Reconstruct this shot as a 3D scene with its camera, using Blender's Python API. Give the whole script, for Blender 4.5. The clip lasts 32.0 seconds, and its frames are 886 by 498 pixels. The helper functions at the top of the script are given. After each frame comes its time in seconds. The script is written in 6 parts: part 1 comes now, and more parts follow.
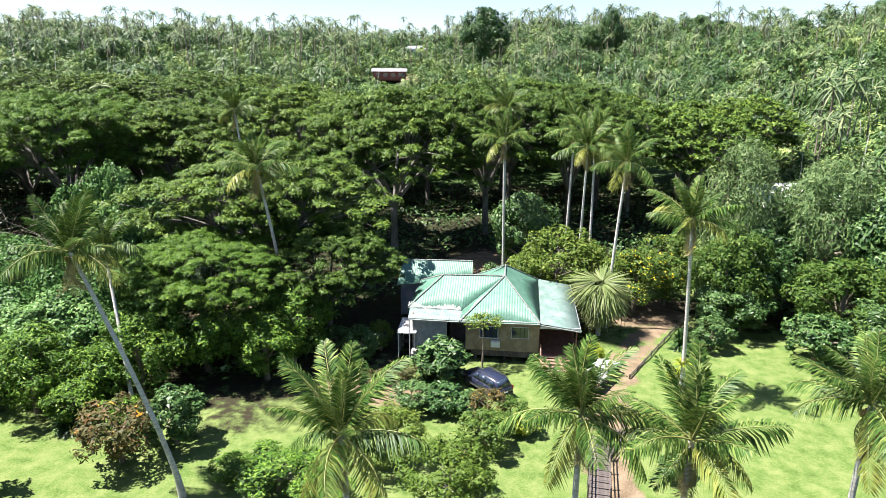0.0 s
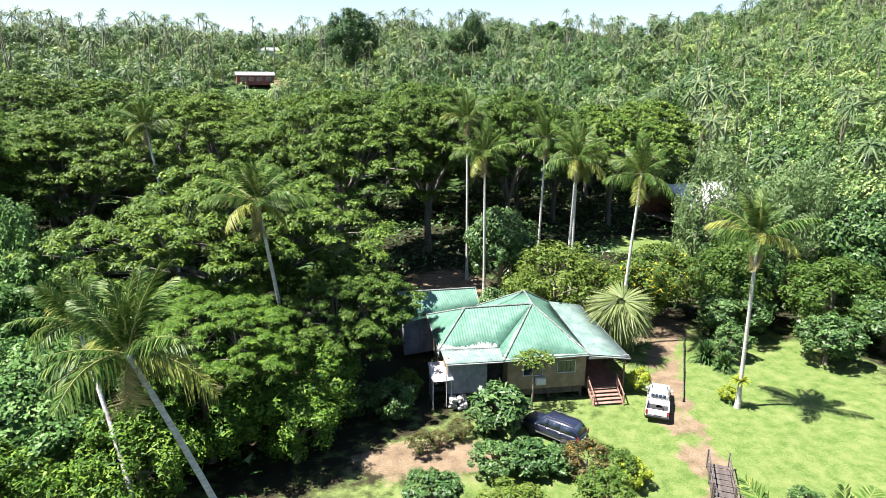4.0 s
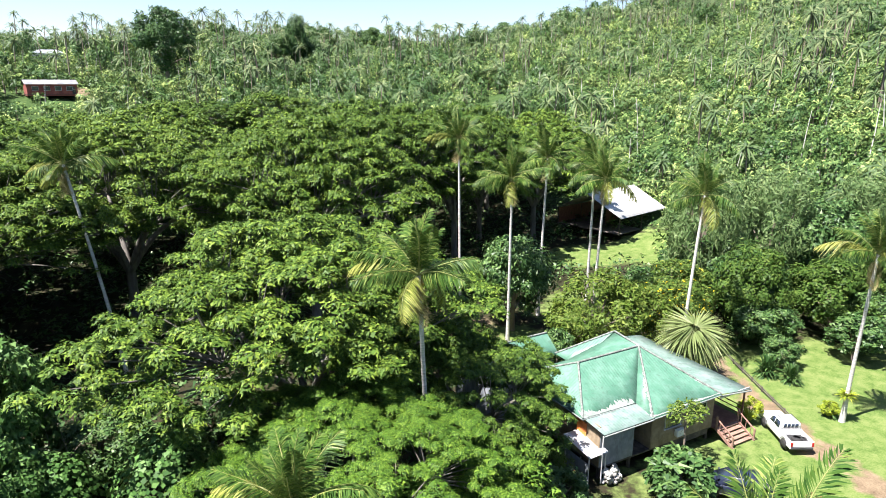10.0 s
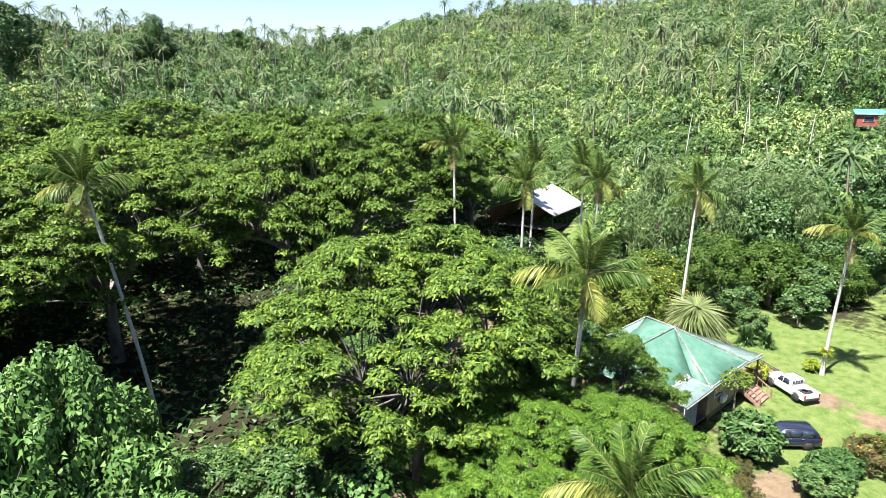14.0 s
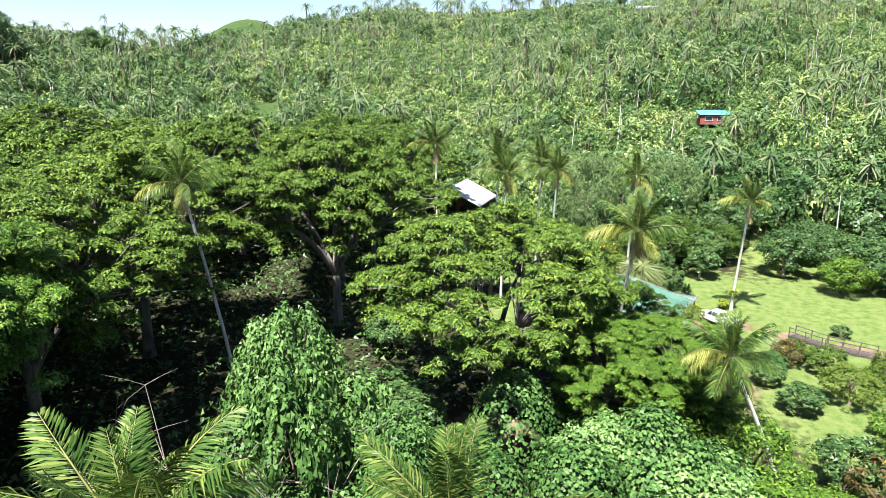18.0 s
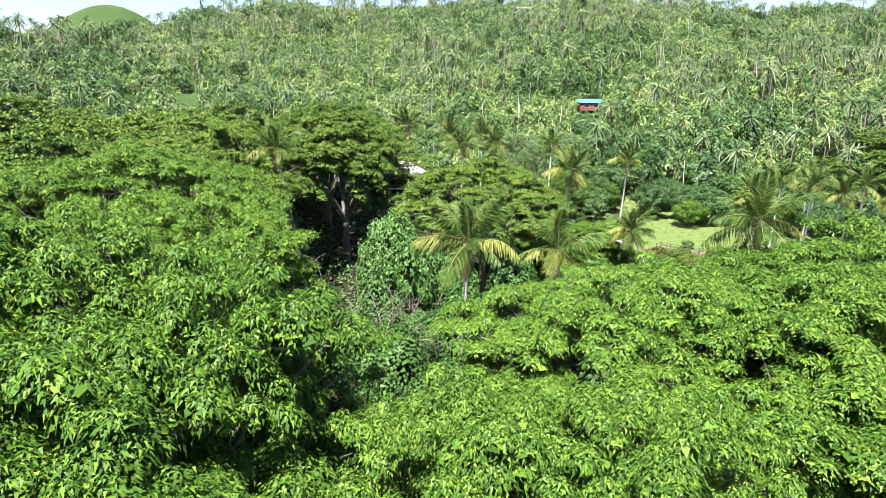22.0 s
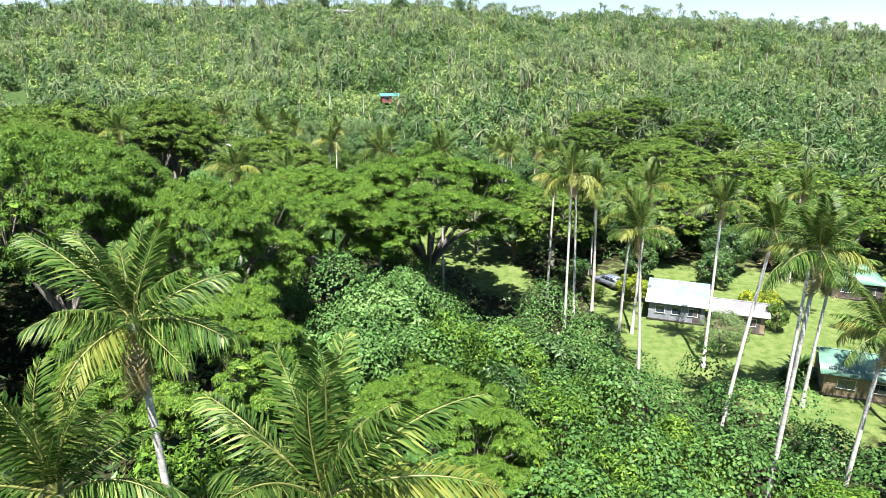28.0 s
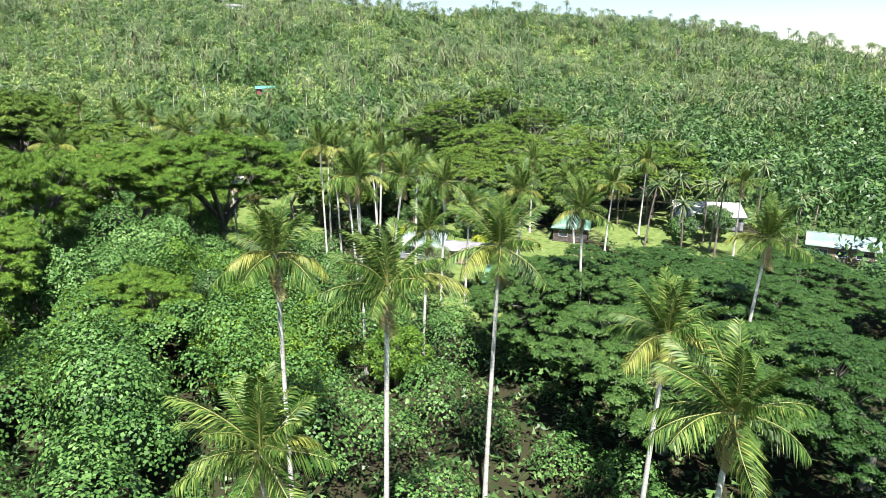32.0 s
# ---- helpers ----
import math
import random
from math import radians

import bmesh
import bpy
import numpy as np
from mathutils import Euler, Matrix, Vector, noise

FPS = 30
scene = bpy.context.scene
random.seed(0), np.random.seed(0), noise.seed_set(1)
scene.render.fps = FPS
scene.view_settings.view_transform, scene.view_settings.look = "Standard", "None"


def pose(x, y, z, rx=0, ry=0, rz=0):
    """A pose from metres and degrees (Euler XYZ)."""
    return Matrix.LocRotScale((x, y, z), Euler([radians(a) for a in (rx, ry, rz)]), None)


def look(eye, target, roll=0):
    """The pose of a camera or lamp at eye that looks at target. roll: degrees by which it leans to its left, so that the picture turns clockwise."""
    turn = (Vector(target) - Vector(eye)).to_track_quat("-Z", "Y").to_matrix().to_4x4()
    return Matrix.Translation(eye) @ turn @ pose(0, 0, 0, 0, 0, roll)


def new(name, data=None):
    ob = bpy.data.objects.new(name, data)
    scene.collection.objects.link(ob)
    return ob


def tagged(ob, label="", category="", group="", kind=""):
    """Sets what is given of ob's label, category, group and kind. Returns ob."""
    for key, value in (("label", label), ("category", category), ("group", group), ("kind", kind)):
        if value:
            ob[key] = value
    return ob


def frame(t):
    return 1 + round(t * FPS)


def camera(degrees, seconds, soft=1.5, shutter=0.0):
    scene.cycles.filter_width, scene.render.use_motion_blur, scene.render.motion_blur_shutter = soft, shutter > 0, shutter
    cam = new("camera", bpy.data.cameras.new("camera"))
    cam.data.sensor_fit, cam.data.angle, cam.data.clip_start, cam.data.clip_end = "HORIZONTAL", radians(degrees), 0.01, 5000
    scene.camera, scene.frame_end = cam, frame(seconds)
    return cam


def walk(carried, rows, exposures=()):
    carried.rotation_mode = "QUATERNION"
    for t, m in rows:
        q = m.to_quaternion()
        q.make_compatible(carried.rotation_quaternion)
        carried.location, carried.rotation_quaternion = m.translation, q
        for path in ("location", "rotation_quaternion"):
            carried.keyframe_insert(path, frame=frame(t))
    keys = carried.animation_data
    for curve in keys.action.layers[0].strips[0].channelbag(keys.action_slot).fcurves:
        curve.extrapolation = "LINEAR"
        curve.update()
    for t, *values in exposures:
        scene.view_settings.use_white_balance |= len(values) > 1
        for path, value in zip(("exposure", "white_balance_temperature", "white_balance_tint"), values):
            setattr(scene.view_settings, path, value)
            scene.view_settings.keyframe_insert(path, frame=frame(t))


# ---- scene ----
cam = camera(71.5, 32.0, soft=0.65)
METRES, EYE, TILT, LEAN, TURN = 190.0, 24.35, 3.25, -2.75, 0.0
ROWS = [
    (0.0, 0.0, 0.0, 0.0, -0.83, -18.76, 2.44),
    (0.5, -0.0102, 0.0044, 0.0007, -2.45, -18.8, 2.38),
    (1.0, -0.0203, 0.0089, 0.0009, -3.93, -18.8, 2.28),
    (1.5, -0.03, 0.014, 0.0014, -5.58, -18.84, 2.19),
    (2.0, -0.0393, 0.0198, 0.0018, -7.59, -18.89, 2.1),
    (2.5, -0.0488, 0.0264, 0.0022, -9.66, -18.93, 1.98),
    (3.0, -0.0578, 0.0335, 0.0027, -11.88, -18.97, 1.87),
    (3.5, -0.0666, 0.0411, 0.0033, -13.97, -19.05, 1.75),
    (5.5, -0.1027, 0.0713, 0.0057, -20.82, -19.13, 1.34),
    (6.0, -0.1107, 0.0789, 0.0064, -22.28, -19.13, 1.28),
    (6.5, -0.1184, 0.0868, 0.0065, -23.9, -19.11, 1.15),
    (7.0, -0.1259, 0.095, 0.0067, -25.57, -19.11, 1.03),
    (7.5, -0.1332, 0.1034, 0.0075, -27.18, -19.14, 0.94),
    (8.0, -0.1404, 0.1126, 0.0081, -28.88, -19.14, 0.85),
    (8.5, -0.1472, 0.1219, 0.0087, -30.7, -19.13, 0.7),
    (9.0, -0.1538, 0.1308, 0.0093, -32.48, -19.15, 0.61),
    (9.5, -0.1609, 0.1392, 0.0095, -34.22, -19.12, 0.49),
    (10.0, -0.1685, 0.1473, 0.0097, -35.92, -19.1, 0.38),
    (10.5, -0.1769, 0.1551, 0.01, -37.55, -19.09, 0.27),
    (11.0, -0.1854, 0.1626, 0.0104, -39.26, -19.07, 0.16),
    (11.5, -0.1937, 0.17, 0.0107, -41.0, -19.06, 0.06),
    (12.0, -0.2026, 0.177, 0.011, -42.73, -19.04, -0.08),
    (12.5, -0.2115, 0.1839, 0.0115, -44.55, -19.02, -0.22),
    (13.0, -0.2205, 0.1911, 0.0119, -46.53, -18.93, -0.4),
    (13.5, -0.2294, 0.1978, 0.0124, -48.51, -18.85, -0.54),
    (14.0, -0.2393, 0.2043, 0.013, -50.56, -18.77, -0.72),
    (14.5, -0.2493, 0.2103, 0.0135, -52.35, -18.65, -0.86),
    (16.5, -0.2904, 0.2311, 0.0147, -59.59, -18.18, -1.42),
    (17.0, -0.3028, 0.2365, 0.0153, -61.6, -18.19, -1.59),
    (17.5, -0.3178, 0.2429, 0.0162, -63.72, -18.19, -1.76),
    (18.0, -0.3352, 0.2502, 0.0173, -65.12, -18.22, -1.88),
    (18.5, -0.3536, 0.2566, 0.0181, -66.48, -18.25, -1.98),
    (19.0, -0.3729, 0.2614, 0.0192, -68.04, -18.28, -2.08),
    (19.5, -0.3925, 0.2652, 0.02, -69.69, -18.31, -2.19),
    (20.0, -0.413, 0.2682, 0.021, -70.95, -18.38, -2.32),
    (20.5, -0.4338, 0.2696, 0.022, -72.51, -18.4, -2.43),
    (21.0, -0.455, 0.2702, 0.023, -73.92, -18.46, -2.52),
    (21.5, -0.4766, 0.2703, 0.0243, -75.16, -18.5, -2.61),
    (22.0, -0.4984, 0.2696, 0.0259, -76.5, -18.56, -2.68),
    (22.5, -0.5198, 0.2679, 0.0278, -77.56, -18.67, -2.74),
    (23.0, -0.5401, 0.2646, 0.0296, -78.64, -18.8, -2.8),
    (23.5, -0.5596, 0.2595, 0.0318, -80.04, -18.82, -2.88),
    (24.0, -0.5782, 0.2531, 0.0338, -81.24, -18.77, -2.94),
    (24.5, -0.5941, 0.2459, 0.0355, -82.39, -18.71, -3.0),
    (26.5, -0.659, 0.2064, 0.0409, -86.14, -18.51, -3.05),
    (27.0, -0.6766, 0.1946, 0.0428, -87.35, -18.45, -3.14),
    (27.5, -0.6938, 0.1826, 0.045, -88.71, -18.39, -3.19),
    (28.0, -0.7105, 0.1701, 0.047, -90.03, -18.31, -3.27),
    (28.5, -0.727, 0.1573, 0.0492, -91.1, -18.26, -3.3),
    (29.0, -0.743, 0.1439, 0.051, -92.3, -18.2, -3.36),
    (29.5, -0.7592, 0.1302, 0.0524, -93.42, -18.12, -3.38),
    (30.0, -0.7752, 0.1159, 0.0541, -94.52, -18.04, -3.42),
    (30.5, -0.7909, 0.1014, 0.0558, -95.68, -17.9, -3.48),
    (31.0, -0.8064, 0.0867, 0.0573, -96.61, -17.75, -3.51),
    (31.5, -0.8216, 0.0715, 0.0588, -96.84, -18.28, -3.51),
    (32.0, -0.8362, 0.0558, 0.0605, -96.79, -18.52, -3.52),
]
walk(cam, [(t, pose(0, 0, EYE, TILT, LEAN, TURN) @ pose(METRES * x, METRES * y, METRES * z, 90 + pitch, roll, yaw)) for t, x, y, z, yaw, pitch, roll in ROWS], exposures=[(0.0, 2.05, 6300, 17), (14.0, 2.0, 6300, 17), (24.0, 2.05, 6300, 15), (30.0, 1.87, 6300, 15)])

# ---- light ----
SUN_DIR = Vector((-0.42, 0.03, 0.88)).normalized()
world = bpy.data.worlds.new("sky")
scene.world = world
world.use_nodes = True
wn = world.node_tree.nodes
sky = wn.new("ShaderNodeTexSky")
sky.sky_type = "NISHITA"
sky.sun_disc = False
sky.sun_elevation = math.asin(SUN_DIR.z)
sky.sun_rotation = math.atan2(SUN_DIR.x, SUN_DIR.y)
sky.altitude, sky.air_density, sky.dust_density = 30, 1.0, 0.25
wn["Background"].inputs["Strength"].default_value = 0.05
world.node_tree.links.new(sky.outputs[0], wn["Background"].inputs["Color"])
sun_data = bpy.data.lights.new("sun", "SUN")
sun_data.energy, sun_data.angle, sun_data.color = 5.0, radians(0.53), (1.0, 0.96, 0.88)
sun = new("sun", sun_data)
sun.matrix_world = look(SUN_DIR * 100, (0, 0, 0))


# ---- materials ----
def material(name):
    m = bpy.data.materials.new(name)
    m.use_nodes = True
    return m, m.node_tree.nodes, m.node_tree.links, m.node_tree.nodes["Principled BSDF"]


def ramp(nodes, stops):
    r = nodes.new("ShaderNodeValToRGB")
    el = r.color_ramp.elements
    while len(el) < len(stops):
        el.new(0.5)
    for e, (p, c) in zip(el, stops):
        e.position, e.color = p, (*c, 1)
    return r


def noise_tex(nodes, links, scale, detail=4.0, rough=0.6, coords="Object"):
    tc = nodes.new("ShaderNodeTexCoord")
    n = nodes.new("ShaderNodeTexNoise")
    n.inputs["Scale"].default_value, n.inputs["Detail"].default_value, n.inputs["Roughness"].default_value = scale, detail, rough
    links.new(tc.outputs[coords], n.inputs["Vector"])
    return n


def bump(nodes, links, bsdf, height, strength, distance=0.02):
    b = nodes.new("ShaderNodeBump")
    b.inputs["Strength"].default_value, b.inputs["Distance"].default_value = strength, distance
    links.new(height, b.inputs["Height"])
    links.new(b.outputs[0], bsdf.inputs["Normal"])


def leaf_material(name, dark, mid, light, rough=0.5, through_light=0.22, spread=0.25, odd=None, patch=0.0, patch_scale=0.035, shine=0.12):
    """Foliage: each leaf and each plant has its own tint, and light shines through."""
    m, n, l, b = material(name)
    geo, info = n.new("ShaderNodeNewGeometry"), n.new("ShaderNodeObjectInfo")
    add = n.new("ShaderNodeMath")
    add.operation = "MULTIPLY_ADD"
    l.new(info.outputs["Random"], add.inputs[0])
    add.inputs[1].default_value = spread
    mul = n.new("ShaderNodeMath")
    mul.operation = "MULTIPLY"
    mul.inputs[1].default_value = 1 - spread
    l.new(geo.outputs["Random Per Island"], mul.inputs[0])
    l.new(mul.outputs[0], add.inputs[2])
    tint = add.outputs[0]
    if patch:
        big = noise_tex(n, l, patch_scale, 3, 0.55)
        shift = n.new("ShaderNodeMath")
        shift.operation = "MULTIPLY_ADD"
        shift.inputs[1].default_value = patch
        l.new(big.outputs["Fac"], shift.inputs[0])
        less = n.new("ShaderNodeMath")
        less.operation = "SUBTRACT"
        less.inputs[1].default_value = patch * 0.5
        l.new(tint, less.inputs[0])
        l.new(less.outputs[0], shift.inputs[2])
        tint = shift.outputs[0]
    stops = [(0.0, dark), (0.55, mid), (0.96, light)]
    if odd:
        stops[2] = (0.93, light)
        stops.append((0.955, odd))
    r = ramp(n, stops)
    l.new(tint, r.inputs[0])
    l.new(r.outputs[0], b.inputs["Base Color"])
    b.inputs["Roughness"].default_value = rough
    b.inputs["Specular IOR Level"].default_value = shine
    tr = n.new("ShaderNodeBsdfTranslucent")
    hue = n.new("ShaderNodeHueSaturation")
    hue.inputs["Value"].default_value = 1.5
    hue.inputs["Hue"].default_value = 0.485
    l.new(r.outputs[0], hue.inputs["Color"])
    l.new(hue.outputs[0], tr.inputs["Color"])
    mix = n.new("ShaderNodeMixShader")
    mix.inputs[0].default_value = through_light
    l.new(b.outputs[0], mix.inputs[1])
    l.new(tr.outputs[0], mix.inputs[2])
    l.new(mix.outputs[0], n["Material Output"].inputs["Surface"])
    return m


def plain_material(name, c1, c2, scale, rough=0.7, metal=0.0, relief=0.2, detail=5.0, stretch=None):
    m, n, l, b = material(name)
    t = noise_tex(n, l, scale, detail)
    if stretch:
        mp = n.new("ShaderNodeMapping")
        mp.inputs["Scale"].default_value = stretch
        l.new(t.inputs["Vector"].links[0].from_socket, mp.inputs["Vector"])
        l.new(mp.outputs[0], t.inputs["Vector"])
    r = ramp(n, [(0.3, c1), (0.7, c2)])
    l.new(t.outputs["Fac"], r.inputs[0])
    l.new(r.outputs[0], b.inputs["Base Color"])
    b.inputs["Roughness"].default_value, b.inputs["Metallic"].default_value = rough, metal
    if relief:
        bump(n, l, b, t.outputs["Fac"], relief)
    return m


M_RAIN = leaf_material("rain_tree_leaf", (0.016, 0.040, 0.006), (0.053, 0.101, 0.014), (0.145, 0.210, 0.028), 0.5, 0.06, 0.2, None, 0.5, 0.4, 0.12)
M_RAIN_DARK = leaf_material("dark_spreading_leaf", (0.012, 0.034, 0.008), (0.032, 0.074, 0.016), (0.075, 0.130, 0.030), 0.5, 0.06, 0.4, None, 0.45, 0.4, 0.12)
# Greener, brighter copy of M_RAIN: sun on near crowns put into the colour.
M_RAIN_LIT = leaf_material("lit_rain_tree_leaf", (0.018, 0.049, 0.007), (0.058, 0.126, 0.014), (0.156, 0.245, 0.030), 0.5, 0.10, 0.15, None, 0.5, 0.4, 0.12)
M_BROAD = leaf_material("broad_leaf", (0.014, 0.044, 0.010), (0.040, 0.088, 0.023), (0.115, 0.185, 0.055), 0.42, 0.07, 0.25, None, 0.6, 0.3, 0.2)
M_VINE = leaf_material("vine_leaf", (0.020, 0.056, 0.013), (0.072, 0.152, 0.036), (0.180, 0.290, 0.095), 0.45, 0.07, 0.35, None, 0.9, 0.3, 0.1)
M_OLIVE = leaf_material("olive_leaf", (0.036, 0.072, 0.010), (0.072, 0.122, 0.017), (0.145, 0.185, 0.036))
M_YELLOW = leaf_material("flowering_leaf", (0.026, 0.062, 0.010), (0.056, 0.105, 0.018), (0.125, 0.170, 0.034), odd=(0.75, 0.55, 0.02))
M_RED = leaf_material("croton_leaf", (0.030, 0.045, 0.012), (0.065, 0.07, 0.022), (0.15, 0.09, 0.04), odd=(0.5, 0.28, 0.02))
M_PALM = leaf_material("palm_leaflet", (0.018, 0.050, 0.009), (0.052, 0.104, 0.018), (0.20, 0.24, 0.06), 0.45, 0.10, 0.2, shine=0.14)
M_PALM_OLD = leaf_material("old_palm_leaflet", (0.16, 0.13, 0.05), (0.28, 0.24, 0.11), (0.42, 0.37, 0.20), 0.5, 0.3, 0.5)
M_LIME = leaf_material("lime_leaf", (0.10, 0.15, 0.012), (0.20, 0.26, 0.02), (0.36, 0.38, 0.045), 0.45, 0.2)
M_FAN = leaf_material("fan_palm_leaf", (0.10, 0.14, 0.045), (0.17, 0.21, 0.08), (0.30, 0.32, 0.16), 0.4, 0.3)
# Leaf colour slightly greyed and blued, putting distance haze into it.
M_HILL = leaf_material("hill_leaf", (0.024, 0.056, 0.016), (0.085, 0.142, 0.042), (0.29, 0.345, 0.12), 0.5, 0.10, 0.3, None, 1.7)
M_SCRUB = leaf_material("scrub_leaf", (0.016, 0.044, 0.011), (0.085, 0.155, 0.040), (0.31, 0.38, 0.115), 0.5, 0.12, 0.25, None, 1.6, 0.05)
M_GREY = leaf_material("wispy_leaf", (0.046, 0.090, 0.028), (0.105, 0.165, 0.058), (0.22, 0.28, 0.12), 0.5, 0.25)
M_HILLPALM = leaf_material("hill_palm_leaf", (0.024, 0.052, 0.020), (0.066, 0.102, 0.040), (0.19, 0.215, 0.10), 0.45, 0.10, 0.25, None, 0.8)
M_LIMB = plain_material("pale_limb_bark", (0.055, 0.050, 0.042), (0.20, 0.185, 0.16), 2.0, 0.9, 0, 0.5, stretch=(1, 1, 0.3))
M_BARK = plain_material("bark", (0.10, 0.075, 0.05), (0.24, 0.20, 0.16), 3.0, 0.9, 0, 0.6, stretch=(1, 1, 0.3))
M_PALMBARK = plain_material("palm_bark", (0.26, 0.24, 0.21), (0.60, 0.58, 0.54), 4.0, 0.85, 0, 0.5, stretch=(0.6, 0.6, 3))
M_RACHIS = plain_material("palm_rib", (0.12, 0.15, 0.035), (0.24, 0.24, 0.075), 3.0, 0.5, 0, 0.1)
M_NUT = plain_material("coconut_husk", (0.16, 0.14, 0.03), (0.34, 0.24, 0.06), 4.0, 0.5, 0, 0.1)

# ground: grass where the plan says lawn, shade-darkened leaf litter and soil elsewhere
M_GROUND, gn, gl, gb = material("ground")
at = gn.new("ShaderNodeAttribute")
at.attribute_name = "lawn"
at3 = gn.new("ShaderNodeAttribute")
at3.attribute_name = "scrub"
at2 = gn.new("ShaderNodeAttribute")
at2.attribute_name = "soil"
n_mid = noise_tex(gn, gl, 0.9, 5)
n_fine = noise_tex(gn, gl, 9.0, 5, 0.7)
grass = ramp(gn, [(0.34, (0.032, 0.062, 0.013)), (0.48, (0.076, 0.120, 0.028)), (0.66, (0.145, 0.170, 0.060))])
mixn = gn.new("ShaderNodeMath")
mixn.operation = "MULTIPLY_ADD"
mixn.inputs[1].default_value = 0.55
half = gn.new("ShaderNodeMath")
half.operation = "MULTIPLY"
half.inputs[1].default_value = 0.5
gl.new(n_fine.outputs["Fac"], half.inputs[0])
gl.new(n_mid.outputs["Fac"], mixn.inputs[0])
gl.new(half.outputs[0], mixn.inputs[2])
gl.new(mixn.outputs[0], grass.inputs[0])
# Leaf litter, with the shade under the trees darkened into its colour.
shaded_litter = ramp(gn, [(0.3, (0.012, 0.011, 0.006)), (0.5, (0.027, 0.023, 0.013)), (0.66, (0.020, 0.040, 0.011))])
gl.new(mixn.outputs[0], shaded_litter.inputs[0])
soil = ramp(gn, [(0.35, (0.075, 0.052, 0.032)), (0.65, (0.19, 0.145, 0.092))])
gl.new(mixn.outputs[0], soil.inputs[0])


def edge(attr):
    """A plan mask with an uneven rim."""
    a = gn.new("ShaderNodeMath")
    a.operation = "ADD"
    s = gn.new("ShaderNodeMath")
    s.operation = "MULTIPLY_ADD"
    s.inputs[1].default_value, s.inputs[2].default_value = 1.2, -0.6
    gl.new(n_mid.outputs["Fac"], s.inputs[0])
    gl.new(attr.outputs["Fac"], a.inputs[0])
    gl.new(s.outputs[0], a.inputs[1])
    r = gn.new("ShaderNodeMapRange")
    r.inputs["From Min"].default_value, r.inputs["From Max"].default_value = 0.35, 0.65
    gl.new(a.outputs[0], r.inputs["Value"])
    return r.outputs[0]


mix1 = gn.new("ShaderNodeMix")
mix1.data_type = "RGBA"
gl.new(edge(at), mix1.inputs["Factor"])
# Scrub ground on the hills; shade between the crowns is darkened into it.
scrub = ramp(gn, [(0.3, (0.014, 0.030, 0.009)), (0.5, (0.030, 0.058, 0.016)), (0.7, (0.070, 0.105, 0.032))])
gl.new(mixn.outputs[0], scrub.inputs[0])
mix0 = gn.new("ShaderNodeMix")
mix0.data_type = "RGBA"
gl.new(edge(at3), mix0.inputs["Factor"])
gl.new(shaded_litter.outputs[0], mix0.inputs[6])
gl.new(scrub.outputs[0], mix0.inputs[7])
gl.new(mix0.outputs[2], mix1.inputs[6])
gl.new(grass.outputs[0], mix1.inputs[7])
mix2 = gn.new("ShaderNodeMix")
mix2.data_type = "RGBA"
gl.new(edge(at2), mix2.inputs["Factor"])
gl.new(mix1.outputs[2], mix2.inputs[6])
gl.new(soil.outputs[0], mix2.inputs[7])
gl.new(mix2.outputs[2], gb.inputs["Base Color"])
gb.inputs["Roughness"].default_value = 0.95
gb.inputs["Specular IOR Level"].default_value = 0.1
bump(gn, gl, gb, n_fine.outputs["Fac"], 0.5, 0.06)


# ---- mesh tools ----
def make_mesh(name, verts, faces, mat, smooth=False):
    """One mesh from arrays; faces: an (n, 3) or (n, 4) array, or a list of such arrays."""
    me = bpy.data.meshes.new(name)
    blocks = faces if isinstance(faces, list) else [faces]
    blocks = [np.asarray(b, dtype=np.int32) for b in blocks if len(b)]
    verts = np.asarray(verts, dtype=np.float32)
    me.vertices.add(len(verts))
    me.vertices.foreach_set("co", verts.ravel())
    loops = np.concatenate([b.ravel() for b in blocks])
    sizes = np.concatenate([np.full(len(b), b.shape[1], dtype=np.int32) for b in blocks])
    me.loops.add(len(loops))
    me.loops.foreach_set("vertex_index", loops)
    me.polygons.add(len(sizes))
    me.polygons.foreach_set("loop_start", np.concatenate(([0], np.cumsum(sizes)[:-1])).astype(np.int32))
    if smooth:
        me.polygons.foreach_set("use_smooth", np.ones(len(sizes), dtype=bool))
    me.update(calc_edges=True)
    me.materials.append(mat)
    return me


def merge(pieces):
    """Joins (verts, quads) pairs."""
    vs, fs, k = [], [], 0
    for v, f in pieces:
        vs.append(v)
        fs.append(np.asarray(f) + k)
        k += len(v)
    return np.concatenate(vs), np.concatenate(fs)


def unit(a):
    return a / np.maximum(np.linalg.norm(a, axis=-1, keepdims=True), 1e-9)
